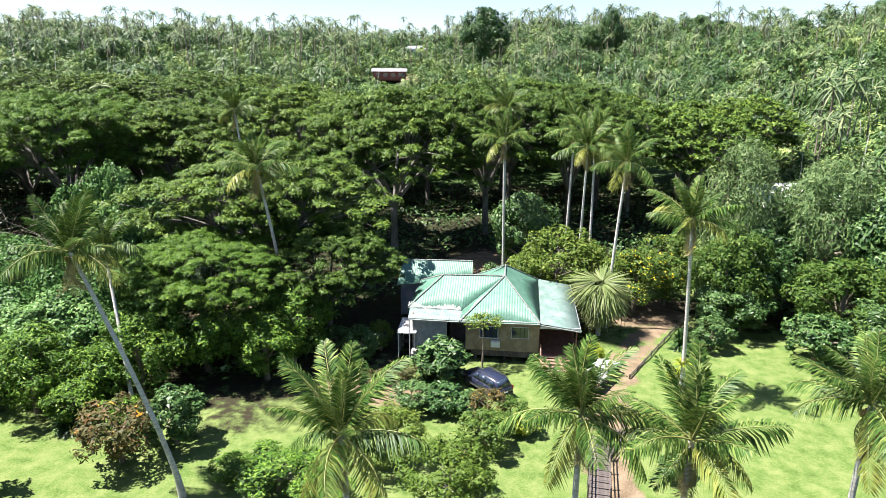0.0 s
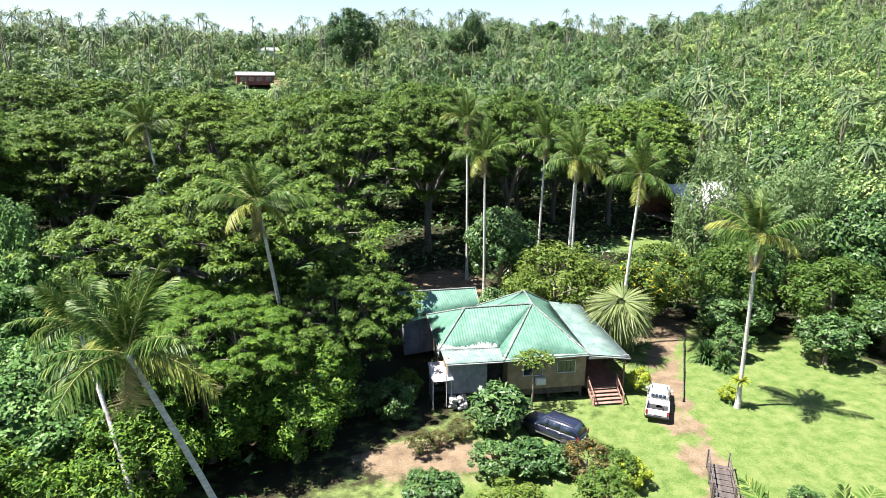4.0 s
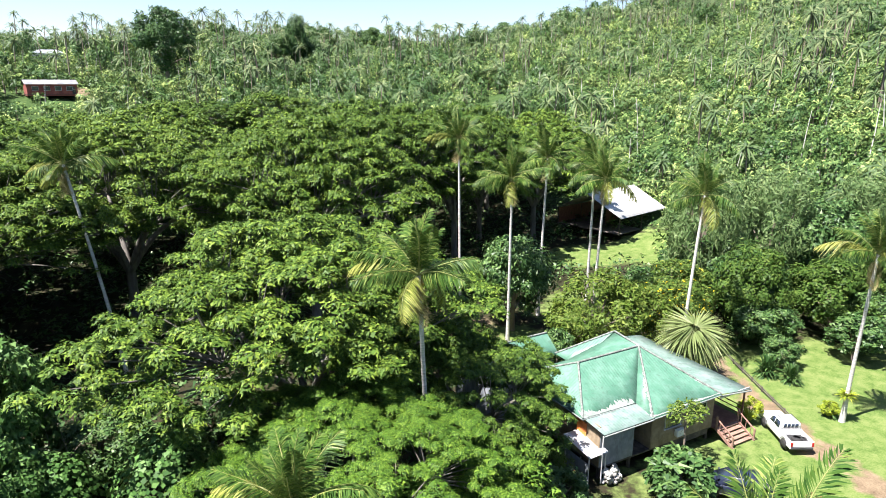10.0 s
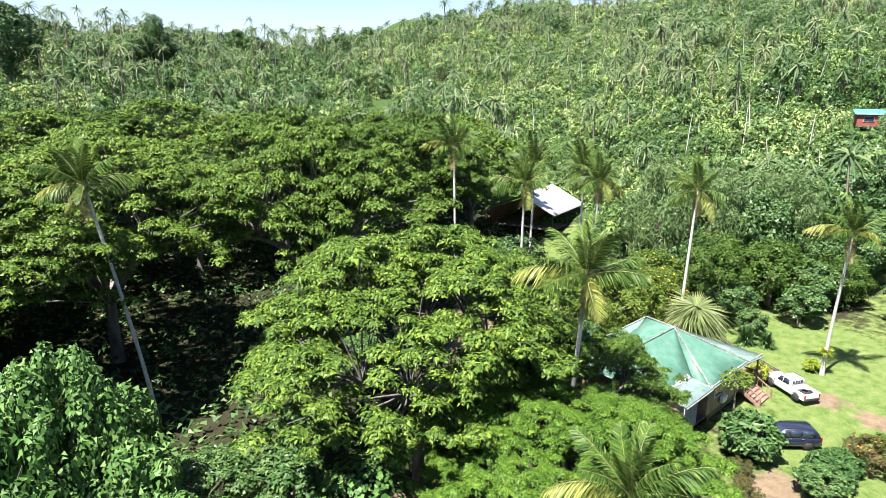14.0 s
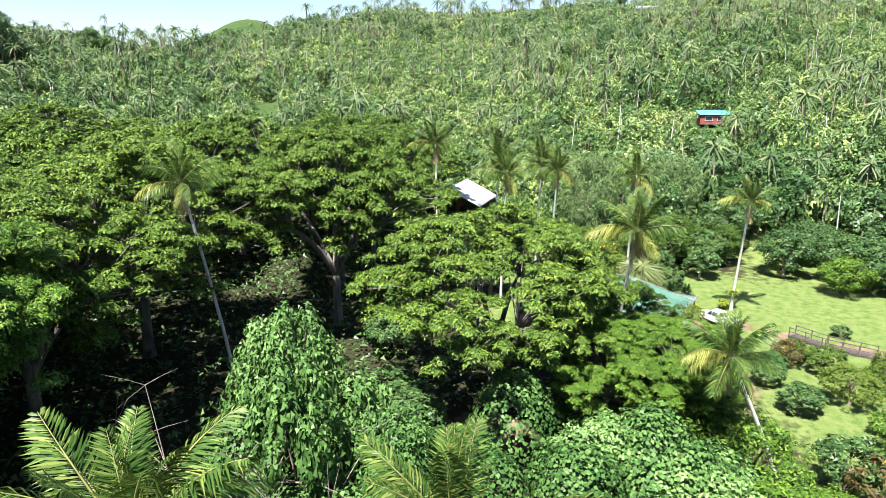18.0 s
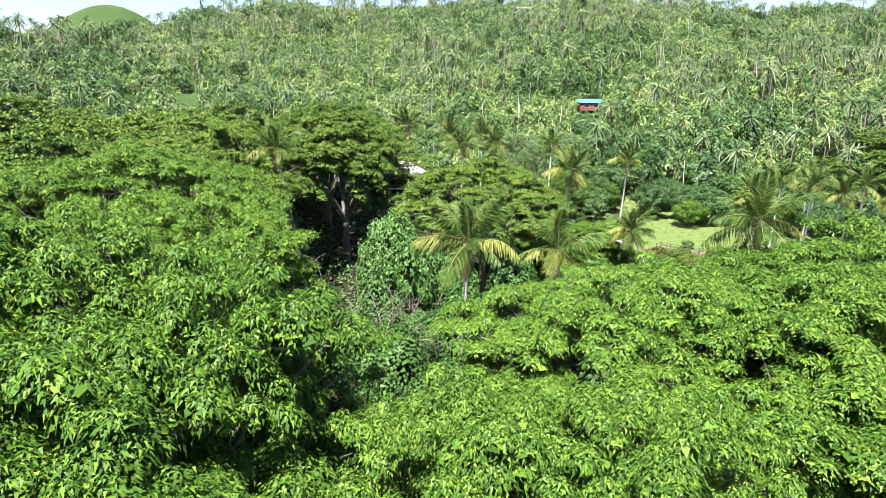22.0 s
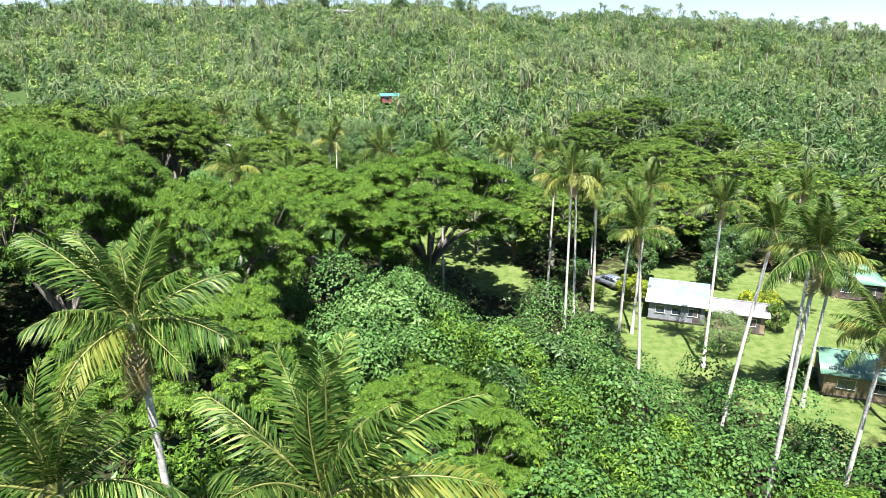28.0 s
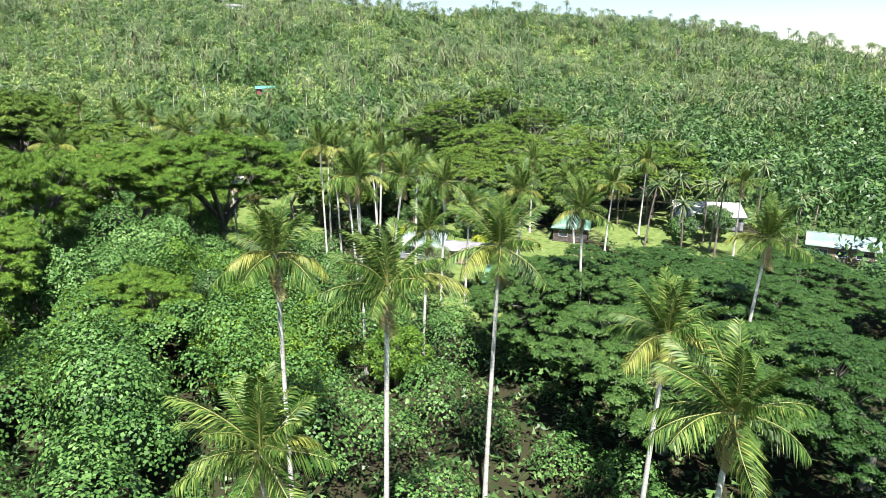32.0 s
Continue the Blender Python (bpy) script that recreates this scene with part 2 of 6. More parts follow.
# Porch opening: its shade is put into this wall's dark colour.


def cards(rng, c, nrm, size, wide=0.5, fold=0.15, along=None, broad=False):
    """Leaves: one pointed blade at each place c, facing nrm; broad ones are folded along their middle."""
    n = len(c)
    t = rng.normal(size=(n, 3)) if along is None else along + 0.25 * rng.normal(size=(n, 3))
    t = unit(t - nrm * np.sum(t * nrm, axis=1, keepdims=True))
    b = np.cross(nrm, t)
    s = size[:, None]
    if broad:
        v = np.stack([c - t * s * 0.5, c + b * s * wide * 0.5 + nrm * s * fold - t * s * 0.12, c + t * s * 0.5 - nrm * s * fold, c - b * s * wide * 0.5 + nrm * s * fold - t * s * 0.12], axis=1)
        return v.reshape(-1, 3), np.arange(4 * n).reshape(n, 4)
    v = np.stack([c - t * s * 0.5 + b * s * wide * 0.5, c - t * s * 0.5 - b * s * wide * 0.5, c + t * s * 0.5 - nrm * s * fold], axis=1)
    return v.reshape(-1, 3), np.arange(3 * n).reshape(n, 3)


def tube(points, radii, sides=6):
    p = np.asarray(points, dtype=float)
    d = np.gradient(p, axis=0)
    d = unit(d)
    ref = np.where(np.abs(d[:, 2:3]) > 0.9, [[1.0, 0, 0]], [[0, 0, 1.0]])
    a = unit(np.cross(d, ref))
    b = np.cross(d, a)
    ang = np.linspace(0, 2 * np.pi, sides, endpoint=False)
    ring = a[:, None] * np.cos(ang)[None, :, None] + b[:, None] * np.sin(ang)[None, :, None]
    v = (p[:, None] + ring * np.asarray(radii)[:, None, None]).reshape(-1, 3)
    i = np.arange(len(p) - 1)[:, None] * sides
    j = np.arange(sides)[None]
    k = (j + 1) % sides
    f = np.stack([i + j, i + k, i + sides + k, i + sides + j], axis=-1).reshape(-1, 4)
    return v, f


def bend(a, b, lift, n=6):
    """A curved line from a to b that rises by lift in its middle."""
    s = np.linspace(0, 1, n)[:, None]
    p = np.asarray(a) * (1 - s) + np.asarray(b) * s
    p[:, 2] += lift * 4 * (s * (1 - s))[:, 0]
    return p


def part(name, me, parent, label=""):
    ob = new(name, me)
    ob.parent = parent
    if label:
        ob["label"] = label
    return ob


# ---- terrain ----
def sstep(a, b, x):
    t = np.clip((np.asarray(x, dtype=float) - a) / (b - a), 0, 1)
    return t * t * (3 - 2 * t)


def height(x, y):
    x, y = np.asarray(x, dtype=float), np.asarray(y, dtype=float)
    xe = x - 0.10 * np.clip(y - 60, -200, 200)
    east = np.interp(xe, [48, 70, 95, 200, 320, 420, 700, 1500], [0, 5, 14, 42, 70, 75, 60, 30])
    south = np.interp(x, [40, 120, 283, 420, 520, 900, 1500], [0, 7, 29, 64, 80, 72, 50]) * (0.50 + 0.50 * sstep(-600, -180, y))
    w = sstep(-130, 45, y)
    east = east * w + south * (1 - w)
    east = east * (1 - 0.90 * sstep(235, 370, y - 0.1 * x))
    north = np.interp(y - 0.08 * x, [165, 200, 235, 308, 380, 700, 1500], [0, 10, 23.5, 35, 39, 35, 28])
    north = north * (1 + 0.16 * sstep(-10, 90, x) * sstep(250, 330, y)) * (1 - 0.30 * sstep(110, 260, x))
    z = np.sqrt(east ** 2 + north ** 2 + 0.6 * east * north)
    z = np.minimum(z, 80)
    z = z - 4.5 * np.exp(-(((x - 160) / 28) ** 2 + ((y - 272) / 30) ** 2))
    z = z + 154 * np.exp(-(((x - 1085) / 185) ** 2 + ((y - 1060) / 170) ** 2))
    z = z + 1.6 * np.sin(x * 0.021 + 1) * np.sin(y * 0.017) * sstep(110, 260, np.hypot(x, y - 50))
    z = z - 1.2 * sstep(-20, -60, x) * sstep(60, 20, y)
    return z


def h1(x, y):
    return float(height(x, y))


def blob(x, y, cx, cy, rx, ry, turn=0.0):
    """1 inside an ellipse of the plan, falling to 0 over its rim."""
    c, s = math.cos(radians(turn)), math.sin(radians(turn))
    u, v = (x - cx) * c + (y - cy) * s, -(x - cx) * s + (y - cy) * c
    return np.clip(1.5 - np.hypot(u / rx, v / ry), 0, 1)


def strip(x, y, line, width):
    """1 along a line of the plan."""
    best = np.full(np.shape(x), 1e9)
    for (x0, y0), (x1, y1) in zip(line, line[1:]):
        t = np.clip(((x - x0) * (x1 - x0) + (y - y0) * (y1 - y0)) / ((x1 - x0) ** 2 + (y1 - y0) ** 2), 0, 1)
        best = np.minimum(best, np.hypot(x - x0 - t * (x1 - x0), y - y0 - t * (y1 - y0)))
    return np.clip(1.5 - best / width, 0, 1)


# Lawn at (-12, 34.5) is cut short: dark litter paints shade on brown ground.
LAWNS = [(14, 30, 30, 22, 0), (24, 48, 14, 12, 30), (8, 72, 6, 6, 0), (26, 74, 9, 7, 0), (-28, 31, 15, 15, 0), (-12, 34.5, 10, 5, 0), (-58, -8, 20, 18, 20), (-66, 6, 14, 6, 10), (-73, 9, 9, 7, 0), (-79, -4, 11, 8, 0), (48, 30, 22, 14, 0), (62, 45, 10, 12, 0), (-52, -46, 18, 14, 0), (-20, 20, 12, 10, 0), (-46, 23, 7, 5, 0), (52, 87, 9, 7, 0), (43, 91, 8, 6, 0), (156, 262, 17, 8, 0)]
TRACKS = [[(9.2, 20), (10.8, 36), (13.4, 44), (17, 52), (22, 59), (26, 66)], [(10.8, 20), (12.4, 36), (15.0, 43.6), (18.5, 51.4), (23.5, 58.4), (27.5, 66)]]
SOILS = [(-22, 63, 4, 3.5, 0), (6, 80, 5, 7, -20), (-5, 44.8, 5.5, 2.2, -10), (22, 62, 5, 4, 0), (-14, 246, 9, 5, 0)]
axis_x = np.sort(np.concatenate([np.arange(880, 1320, 22), -150 - np.geomspace(1.5, 2400, 42)[::-1], np.arange(-150, 80, 1.5), 80 + np.geomspace(1.5, 2400, 60)]))
axis_y = np.sort(np.concatenate([np.arange(860, 1300, 22), -60 - np.geomspace(1.5, 2400, 36)[::-1], np.arange(-60, 110, 1.5), 110 + np.geomspace(1.5, 2400, 60)]))
gx, gy = np.meshgrid(axis_x, axis_y)
gz = height(gx, gy) + 0.12 * np.sin(gx * 0.9) * np.sin(gy * 0.8 + gx * 0.2)
nx, ny = len(axis_x), len(axis_y)
idx = np.arange(nx * ny).reshape(ny, nx)
gf = np.stack([idx[:-1, :-1], idx[:-1, 1:], idx[1:, 1:], idx[1:, :-1]], axis=-1).reshape(-1, 4)
ground_mesh = make_mesh("ground", np.stack([gx, gy, gz], axis=-1).reshape(-1, 3), gf, M_GROUND, True)
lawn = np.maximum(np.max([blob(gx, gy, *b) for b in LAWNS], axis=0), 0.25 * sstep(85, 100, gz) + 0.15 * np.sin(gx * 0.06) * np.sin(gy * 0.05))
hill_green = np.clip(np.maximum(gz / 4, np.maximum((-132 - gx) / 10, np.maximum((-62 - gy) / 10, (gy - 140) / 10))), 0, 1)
bare = np.max([blob(gx, gy, *b) for b in SOILS] + [0.95 * strip(gx, gy, t, 0.55) for t in TRACKS], axis=0)
for key, val in (("lawn", lawn), ("scrub", hill_green), ("soil", bare)):
    a = ground_mesh.attributes.new(key, "FLOAT", "POINT")
    a.data.foreach_set("value", val.ravel().astype(np.float32))
tagged(new("ground", ground_mesh), "mown lawns, dirt tracks and shaded forest floor", "ground", kind="structure")


# ---- plants: kinds ----
def spread_points(rng, n, gap, tries=4000):
    """Points in the unit disc, kept apart from each other."""
    out = []
    for _ in range(tries):
        a, r = rng.uniform(0, 6.283), math.sqrt(rng.uniform())
        p = (r * math.cos(a), r * math.sin(a))
        if all((p[0] - q[0]) ** 2 + (p[1] - q[1]) ** 2 > gap * gap for q in out):
            out.append(p)
            if len(out) == n:
                break
    return np.array(out)


def rain_tree_meshes(seed, tufts, per_tuft, leaf, wide, limbs=7, twigs=2, tiers=98, gap=0.138, drop=4.4, mat=M_RAIN):
    """A spreading tree of 12 m radius and 16 m height: limbs that carry flat tiers, each tier a group of low domes of fine leaves."""
    rng = np.random.default_rng(seed)
    R, H = 12.0, 16.0
    lobe = rng.uniform(0, 6.28, 3)
    xy = spread_points(rng, tiers, gap)
    rr, ang = np.hypot(xy[:, 0], xy[:, 1]), np.arctan2(xy[:, 1], xy[:, 0])
    edge_r = 1 + 0.13 * np.sin(2 * ang + lobe[0]) + 0.11 * np.sin(3 * ang + lobe[1]) + 0.07 * np.sin(5 * ang + lobe[2])
    n_top = len(xy)
    mound = 1.0 * np.sin(6.2 * xy[:, 0] + lobe[0]) * np.sin(5.4 * xy[:, 1] + lobe[1])
    c = np.stack([R * rr * edge_r * np.cos(ang), R * rr * edge_r * np.sin(ang), H - 0.8 - drop * rr ** 2.3 + mound + rng.uniform(-0.7, 0.7, n_top)], axis=1)
    low = np.concatenate([rng.permutation(n_top)[:10], np.nonzero(rr > 0.74)[0]])
    k = len(low)
    c2 = c[low] * [0.88, 0.88, 1] - np.stack([np.zeros(k), np.zeros(k), rng.uniform(1.2, 2.6, k)], axis=1)
    plates = np.concatenate([c, c2])
    ang = np.concatenate([ang, ang[low]])
    P = len(plates)
    pr = rng.uniform(1.1, 2.1, P)
    # domes on each tier, stretched along the limb and sinking outwards
    a2, r2 = rng.uniform(0, 6.283, (P, tufts)), np.sqrt(rng.uniform(0, 1, (P, tufts)))
    lx, ly = 1.3 * r2 * np.cos(a2) * pr[:, None], 0.85 * r2 * np.sin(a2) * pr[:, None]
    ca, sa = np.cos(ang)[:, None], np.sin(ang)[:, None]
    t = np.stack([lx * ca - ly * sa, lx * sa + ly * ca, 0.5 * (1 - r2 ** 2) - 0.12 * lx + rng.normal(0, 0.12, (P, tufts))], axis=-1)
    t = (plates[:, None] + t).reshape(-1, 3)
    T = len(t)
    tr = rng.uniform(0.5, 1.05, (T, 1))
    n = per_tuft
    a3, r3 = rng.uniform(0, 6.283, (T, n)), np.sqrt(rng.uniform(0, 1, (T, n)))
    rim = 1 + 0.25 * np.sin(6 * a3 + tr * 40)
    dome = np.sqrt(1 - r3 ** 2)
    o = np.stack([r3 * rim * np.cos(a3), r3 * rim * np.sin(a3), 0.46 * dome - 0.2], axis=-1) * tr[..., None]
    o[..., 2] += rng.normal(0, 0.05, (T, n)) - 0.35 * rng.uniform(0, 1, (T, n)) ** 6
    radial = np.stack([np.cos(a3), np.sin(a3), np.zeros_like(a3)], axis=-1) * r3[..., None]
    nrm = unit(0.62 * radial + np.array([0, 0, 1.0]) * (0.35 + dome[..., None]) + 0.17 * rng.normal(size=(T, n, 3)))
    along = unit((radial + 0.35 * rng.normal(size=(T, n, 3))).reshape(-1, 3))
    size = (rng.uniform(0.65, 1.3, (T, n)) * leaf).ravel()
    v, f = cards(rng, (t[:, None] + o).reshape(-1, 3), nrm.reshape(-1, 3), size, wide, 0.08, along)
    # broad leaf cards added inside each dome, closing it from below to block light
    m = 11
    a4, r4 = rng.uniform(0, 6.283, (T, m)), 0.72 * np.sqrt(rng.uniform(0, 1, (T, m)))
    o = np.stack([r4 * np.cos(a4), r4 * np.sin(a4), 0.30 * np.sqrt(1 - r4 ** 2) - 0.26], axis=-1) * tr[..., None]
    nrm = unit(np.stack([0.4 * np.cos(a4) * r4, 0.4 * np.sin(a4) * r4, np.ones_like(a4)], axis=-1) + 0.12 * rng.normal(size=(T, m, 3)))
    v2, f2 = cards(rng, (t[:, None] + o).reshape(-1, 3), nrm.reshape(-1, 3), (0.72 * tr * rng.uniform(0.7, 1.1, (T, m))).ravel(), 0.75, 0.05)
    v, f = np.concatenate([v, v2]), np.concatenate([f, f2 + len(v)])
    crown = make_mesh("rain_tree_crown", v, f, mat)
    fork = np.array([0, 0, H * 0.28])
    tubes = [tube([[0, 0, -0.6], [0.05, 0, 1.0], fork * 0.6, fork], [0.75, 0.55, 0.48, 0.5], 9)]
    mids = []
    for i in range(limbs):
        th = 2 * np.pi * (i + rng.uniform(-0.3, 0.3)) / limbs
        r1 = R * rng.uniform(0.36, 0.58)
        mid = np.array([r1 * np.cos(th), r1 * np.sin(th), H * rng.uniform(0.56, 0.68)])
        mids.append(mid)
        tubes.append(tube(bend(fork, mid, 0.8, 6), np.linspace(0.32, 0.14, 6), 6))
    mids = np.array(mids)
    for p in plates:
        m = mids[np.argmin(np.linalg.norm((mids - p)[:, :2], axis=1))]
        tubes.append(tube(bend(m, p - [0, 0, 0.3], 0.25, 4), np.linspace(0.09, 0.025, 4), 4))
        for _ in range(twigs):
            e = p + [rng.uniform(-1.4, 1.4), rng.uniform(-1.4, 1.4), -0.1]
            tubes.append(tube(bend(p - [0, 0, 0.3], e, 0.02, 3), [0.035, 0.025, 0.015], 3))
    v, f = merge(tubes)
    return make_mesh("rain_tree_trunk", v, f, M_LIMB, True), crown


def round_tree_meshes(seed, lumps, per_lump, leaf, mat, wide=0.55, tight=0.85):
    """A domed tree or shrub of 1 m radius and 2 m height: lumps of leaves over a short trunk."""
    rng = np.random.default_rng(seed)
    d = unit(rng.normal(size=(lumps, 3)) + [0, 0, 0.4])
    d[:, 2] = np.abs(d[:, 2]) * np.where(rng.uniform(size=lumps) < 0.3, -0.75, 1)
    rad = rng.uniform(0.45, 1.0, (lumps, 1)) ** 0.6
    c = d * rad * [0.84, 0.84, 0.84] + [0, 0, 1.06]
    lr = rng.uniform(0.16, 0.34, lumps) * tight
    e = unit(rng.normal(size=(lumps, per_lump, 3)) + d[:, None] * 0.8)
    q = c[:, None] + e * lr[:, None, None] * rng.uniform(0.6, 1.12, (lumps, per_lump, 1))
    nrm = unit(e + 0.32 * rng.normal(size=e.shape) + [0, 0, 0.4])
    size = rng.uniform(0.65, 1.3, (lumps, per_lump)) * leaf
    v, f = cards(rng, q.reshape(-1, 3), nrm.reshape(-1, 3), size.ravel(), wide, 0.12, None, wide > 0.7)
    crown = make_mesh("tree_crown", v, f, mat)
    tubes = [tube([[0, 0, -0.06], [0.02, 0, 0.3], [0, 0.02, 0.7], [0.02, 0, 1.2]], [0.075, 0.06, 0.05, 0.03], 7)]
    for i in range(8):
        j = rng.integers(lumps)
        tubes.append(tube(bend([0, 0, rng.uniform(0.35, 0.9)], c[j], 0.05, 4), np.linspace(0.03, 0.008, 4), 4))
    v, f = merge(tubes)
    return make_mesh("tree_trunk", v, f, M_BARK, True), crown


def strap_plant_mesh(seed, blades, mat, curl=1.0):
    """A tuft of long arching blades, 1 m in radius and height."""
    rng = np.random.default_rng(seed)
    vs, fs, k = [], [], 0
    s = np.linspace(0, 1, 5)
    for i in range(blades):
        a, up = rng.uniform(0, 6.28), rng.uniform(0.25, 1.35)
        L = rng.uniform(0.7, 1.15)
        r, z = L * s * math.cos(up), L * (s * math.sin(up) * 1.15 - 0.45 * curl * s ** 2.5)
        w = 0.05 * np.sin(np.pi * (0.08 + 0.9 * s))
        d, t = np.array([math.cos(a), math.sin(a), 0]), np.array([-math.sin(a), math.cos(a), 0])
        mid = d * r[:, None] + np.array([0, 0, 1.0]) * z[:, None] + d * 0.05 + t * rng.uniform(-0.05, 0.05)
        vs.append(np.concatenate([mid - t * w[:, None], mid + t * w[:, None]]))
        j = np.arange(4)
        fs.append(np.stack([j, j + 1, j + 6, j + 5], axis=1) + k)
        k += 10
    return make_mesh("strap_leaves", np.concatenate(vs), np.concatenate(fs), mat)


def frond_mesh(seed, leaflets=64, curl=1.0, mat=None, hang=0.5):
    """A coconut frond along +x, 4.6 m long: an arched rib with two rows of hanging leaflets."""
    rng = np.random.default_rng(seed)
    L = 4.6
    s = np.linspace(0, 1, 12)
    rib = np.stack([L * (s - 0.10 * curl * s ** 3), 0.18 * np.sin(s * 2.2 + seed) * s, L * (0.20 * s - 0.52 * curl * s ** 2.4)], axis=1)
    rv, rf = tube(rib, np.linspace(0.055, 0.008, 12), 4)
    u = np.linspace(0.10, 0.99, leaflets)
    vs, fs, k = [rv], [rf], len(rv)
    base = np.stack([np.interp(u, s, rib[:, i]) for i in range(3)], axis=1)
    tan = unit(np.stack([np.interp(u, s, np.gradient(rib[:, i])) for i in range(3)], axis=1))
    for side in (1, -1):
        ln = 0.95 * np.sin(np.pi * np.clip(u * 0.86 + 0.14, 0, 1)) ** 0.6 * rng.uniform(0.8, 1.12, leaflets) + 0.12
        out = unit(np.array([0, side * 1.0, 0])[None] + tan * 0.75 + np.array([0, 0, 0.25]) + 0.10 * rng.normal(size=(leaflets, 3)))
        droop = np.stack([np.zeros(leaflets), np.zeros(leaflets), -hang * rng.uniform(0.5, 1.5, leaflets)], axis=1)
        a = base + rng.normal(0, 0.01, base.shape)
        m = a + out * ln[:, None] * 0.5 + droop * ln[:, None] * 0.22
        tip = a + out * ln[:, None] * 0.92 + droop * ln[:, None] * 0.95
        w = tan * 0.050
        v = np.stack([a - w * 0.5, m - w, tip, m + w], axis=1).reshape(-1, 3)
        vs.append(v)
        fs.append(np.arange(4 * leaflets).reshape(-1, 4) + k)
        k += len(v)
    me = make_mesh("palm_frond", np.concatenate(vs), np.concatenate(fs), mat)
    me.materials.append(M_RACHIS)
    idx = np.zeros(len(me.polygons), dtype=np.int32)
    idx[:len(rf)] = 1
    me.polygons.foreach_set("material_index", idx)
    return me


M_PALM_PALE = leaf_material("yellowing_palm_leaflet", (0.09, 0.125, 0.022), (0.175, 0.20, 0.04), (0.33, 0.33, 0.10), 0.4, 0.25)
FRONDS = [frond_mesh(i, 64, c, M_PALM, hg) for i, (c, hg) in enumerate(((0.3, 0.35), (0.5, 0.6), (0.75, 0.9), (0.6, 1.2), (0.9, 1.1), (0.5, 0.9)))]
FRONDS_PALE = [frond_mesh(i + 20, 60, 1.0, M_PALM_PALE, 1.2) for i in range(2)]
DEAD_FROND = frond_mesh(9, 40, 1.3, M_PALM_OLD, 1.4)
nut_v, nut_f = tube([[0, 0, -0.15], [0, 0, -0.11], [0, 0, 0], [0, 0, 0.10], [0, 0, 0.15]], [0.02, 0.09, 0.12, 0.09, 0.02], 7)
NUT = make_mesh("coconut", nut_v, nut_f, M_NUT, True)


def coconut_palm(seed, head, base, size=1.0, fronds=22, label="tall coconut palm with a slender grey trunk", sway=0.0):
    """A palm from its foot to the heart of its crown."""
    rng = np.random.default_rng(seed)
    foot = new("coconut_palm")
    foot.location = base
    tagged(foot, label, "palm tree", "coconut palms")
    top = np.array(head) - np.array(base)
    s = np.linspace(0, 1, 12)
    line = np.stack([top[0] * s ** 1.25, top[1] * s ** 1.25, top[2] * s], axis=1)
    line[:, 0] += sway * np.sin(s * np.pi)
    line[0, 2] -= 0.5
    v, f = tube(line, np.interp(s, [0, 0.06, 0.2, 1], [0.30, 0.21, 0.165, 0.12]) * size ** 0.5, 9)
    part("trunk", make_mesh("palm_trunk", v, f, M_PALMBARK, True), foot)
    for i in range(fronds):
        q = i / fronds
        az = i * 137.5 + rng.uniform(-14, 14)
        up = 84 - 112 * q + rng.uniform(-14, 14)
        me = FRONDS[int(rng.integers(2))] if q < 0.3 else FRONDS[1 + 4 * int(rng.integers(2))] if q < 0.55 else FRONDS[2 + int(rng.integers(3))]
        if q > 0.6 and rng.uniform() < 0.3:
            me = FRONDS_PALE[i % 2]
        ob = part("frond", me, foot)
        ob.matrix_local = Matrix.Translation(Vector(top)) @ pose(0, 0, 0, rng.uniform(-30, 30), -up, az + 10 * math.cos(radians(az))) @ Matrix.Diagonal((*(size * rng.uniform(0.66, 1.04) * (0.85 if q < 0.12 else 1),) * 3, 1))
    for i in range(3):
        ob = part("dead_frond", DEAD_FROND, foot, "dry brown hanging frond")
        ob.matrix_local = Matrix.Translation(Vector(top) - Vector((0, 0, 0.25))) @ pose(0, 0, 0, 0, 70 + rng.uniform(-12, 14), rng.uniform(0, 360)) @ Matrix.Diagonal((*(size * 0.6,) * 3, 1))
    for i in range(6):
        a = rng.uniform(0, 6.28)
        ob = part("coconut", NUT, foot)
        ob.location = Vector(top) + Vector((0.24 * math.cos(a), 0.24 * math.sin(a), -0.32 - 0.12 * rng.uniform()))
    return foot


def thing_of(name, meshes, names, label, category, group=""):
    root = new(name)
    for me, nm in zip(meshes, names):
        part(nm, me, root)
    return tagged(root, label, category, group)


RAIN_NEAR = [rain_tree_meshes(i + 1, 7, 270, 0.165, 0.5, 9, 1, 108, 0.132, 3.0, M_RAIN_LIT) for i in range(1)]
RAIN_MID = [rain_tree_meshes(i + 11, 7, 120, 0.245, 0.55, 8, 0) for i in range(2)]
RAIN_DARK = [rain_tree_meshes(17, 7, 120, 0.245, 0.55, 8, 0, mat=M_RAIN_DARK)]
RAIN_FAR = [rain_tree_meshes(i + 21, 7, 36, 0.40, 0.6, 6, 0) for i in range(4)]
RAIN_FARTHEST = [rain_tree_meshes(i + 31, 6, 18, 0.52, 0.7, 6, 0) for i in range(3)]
ROUND = [round_tree_meshes(i + 41, 60, 70, 0.13, M_BROAD) for i in range(3)]
ROUND_YELLOW = [round_tree_meshes(i + 51, 60, 60, 0.12, M_YELLOW) for i in range(2)]
ROUND_OLIVE = [round_tree_meshes(i + 61, 70, 70, 0.10, M_OLIVE, 0.4) for i in range(2)]
ROUND_RED = [round_tree_meshes(i + 71, 44, 44, 0.16, M_RED, 0.35) for i in range(2)]
ROUND_VINE = [round_tree_meshes(i + 81, 70, 90, 0.10, M_VINE, 0.69) for i in range(2)]
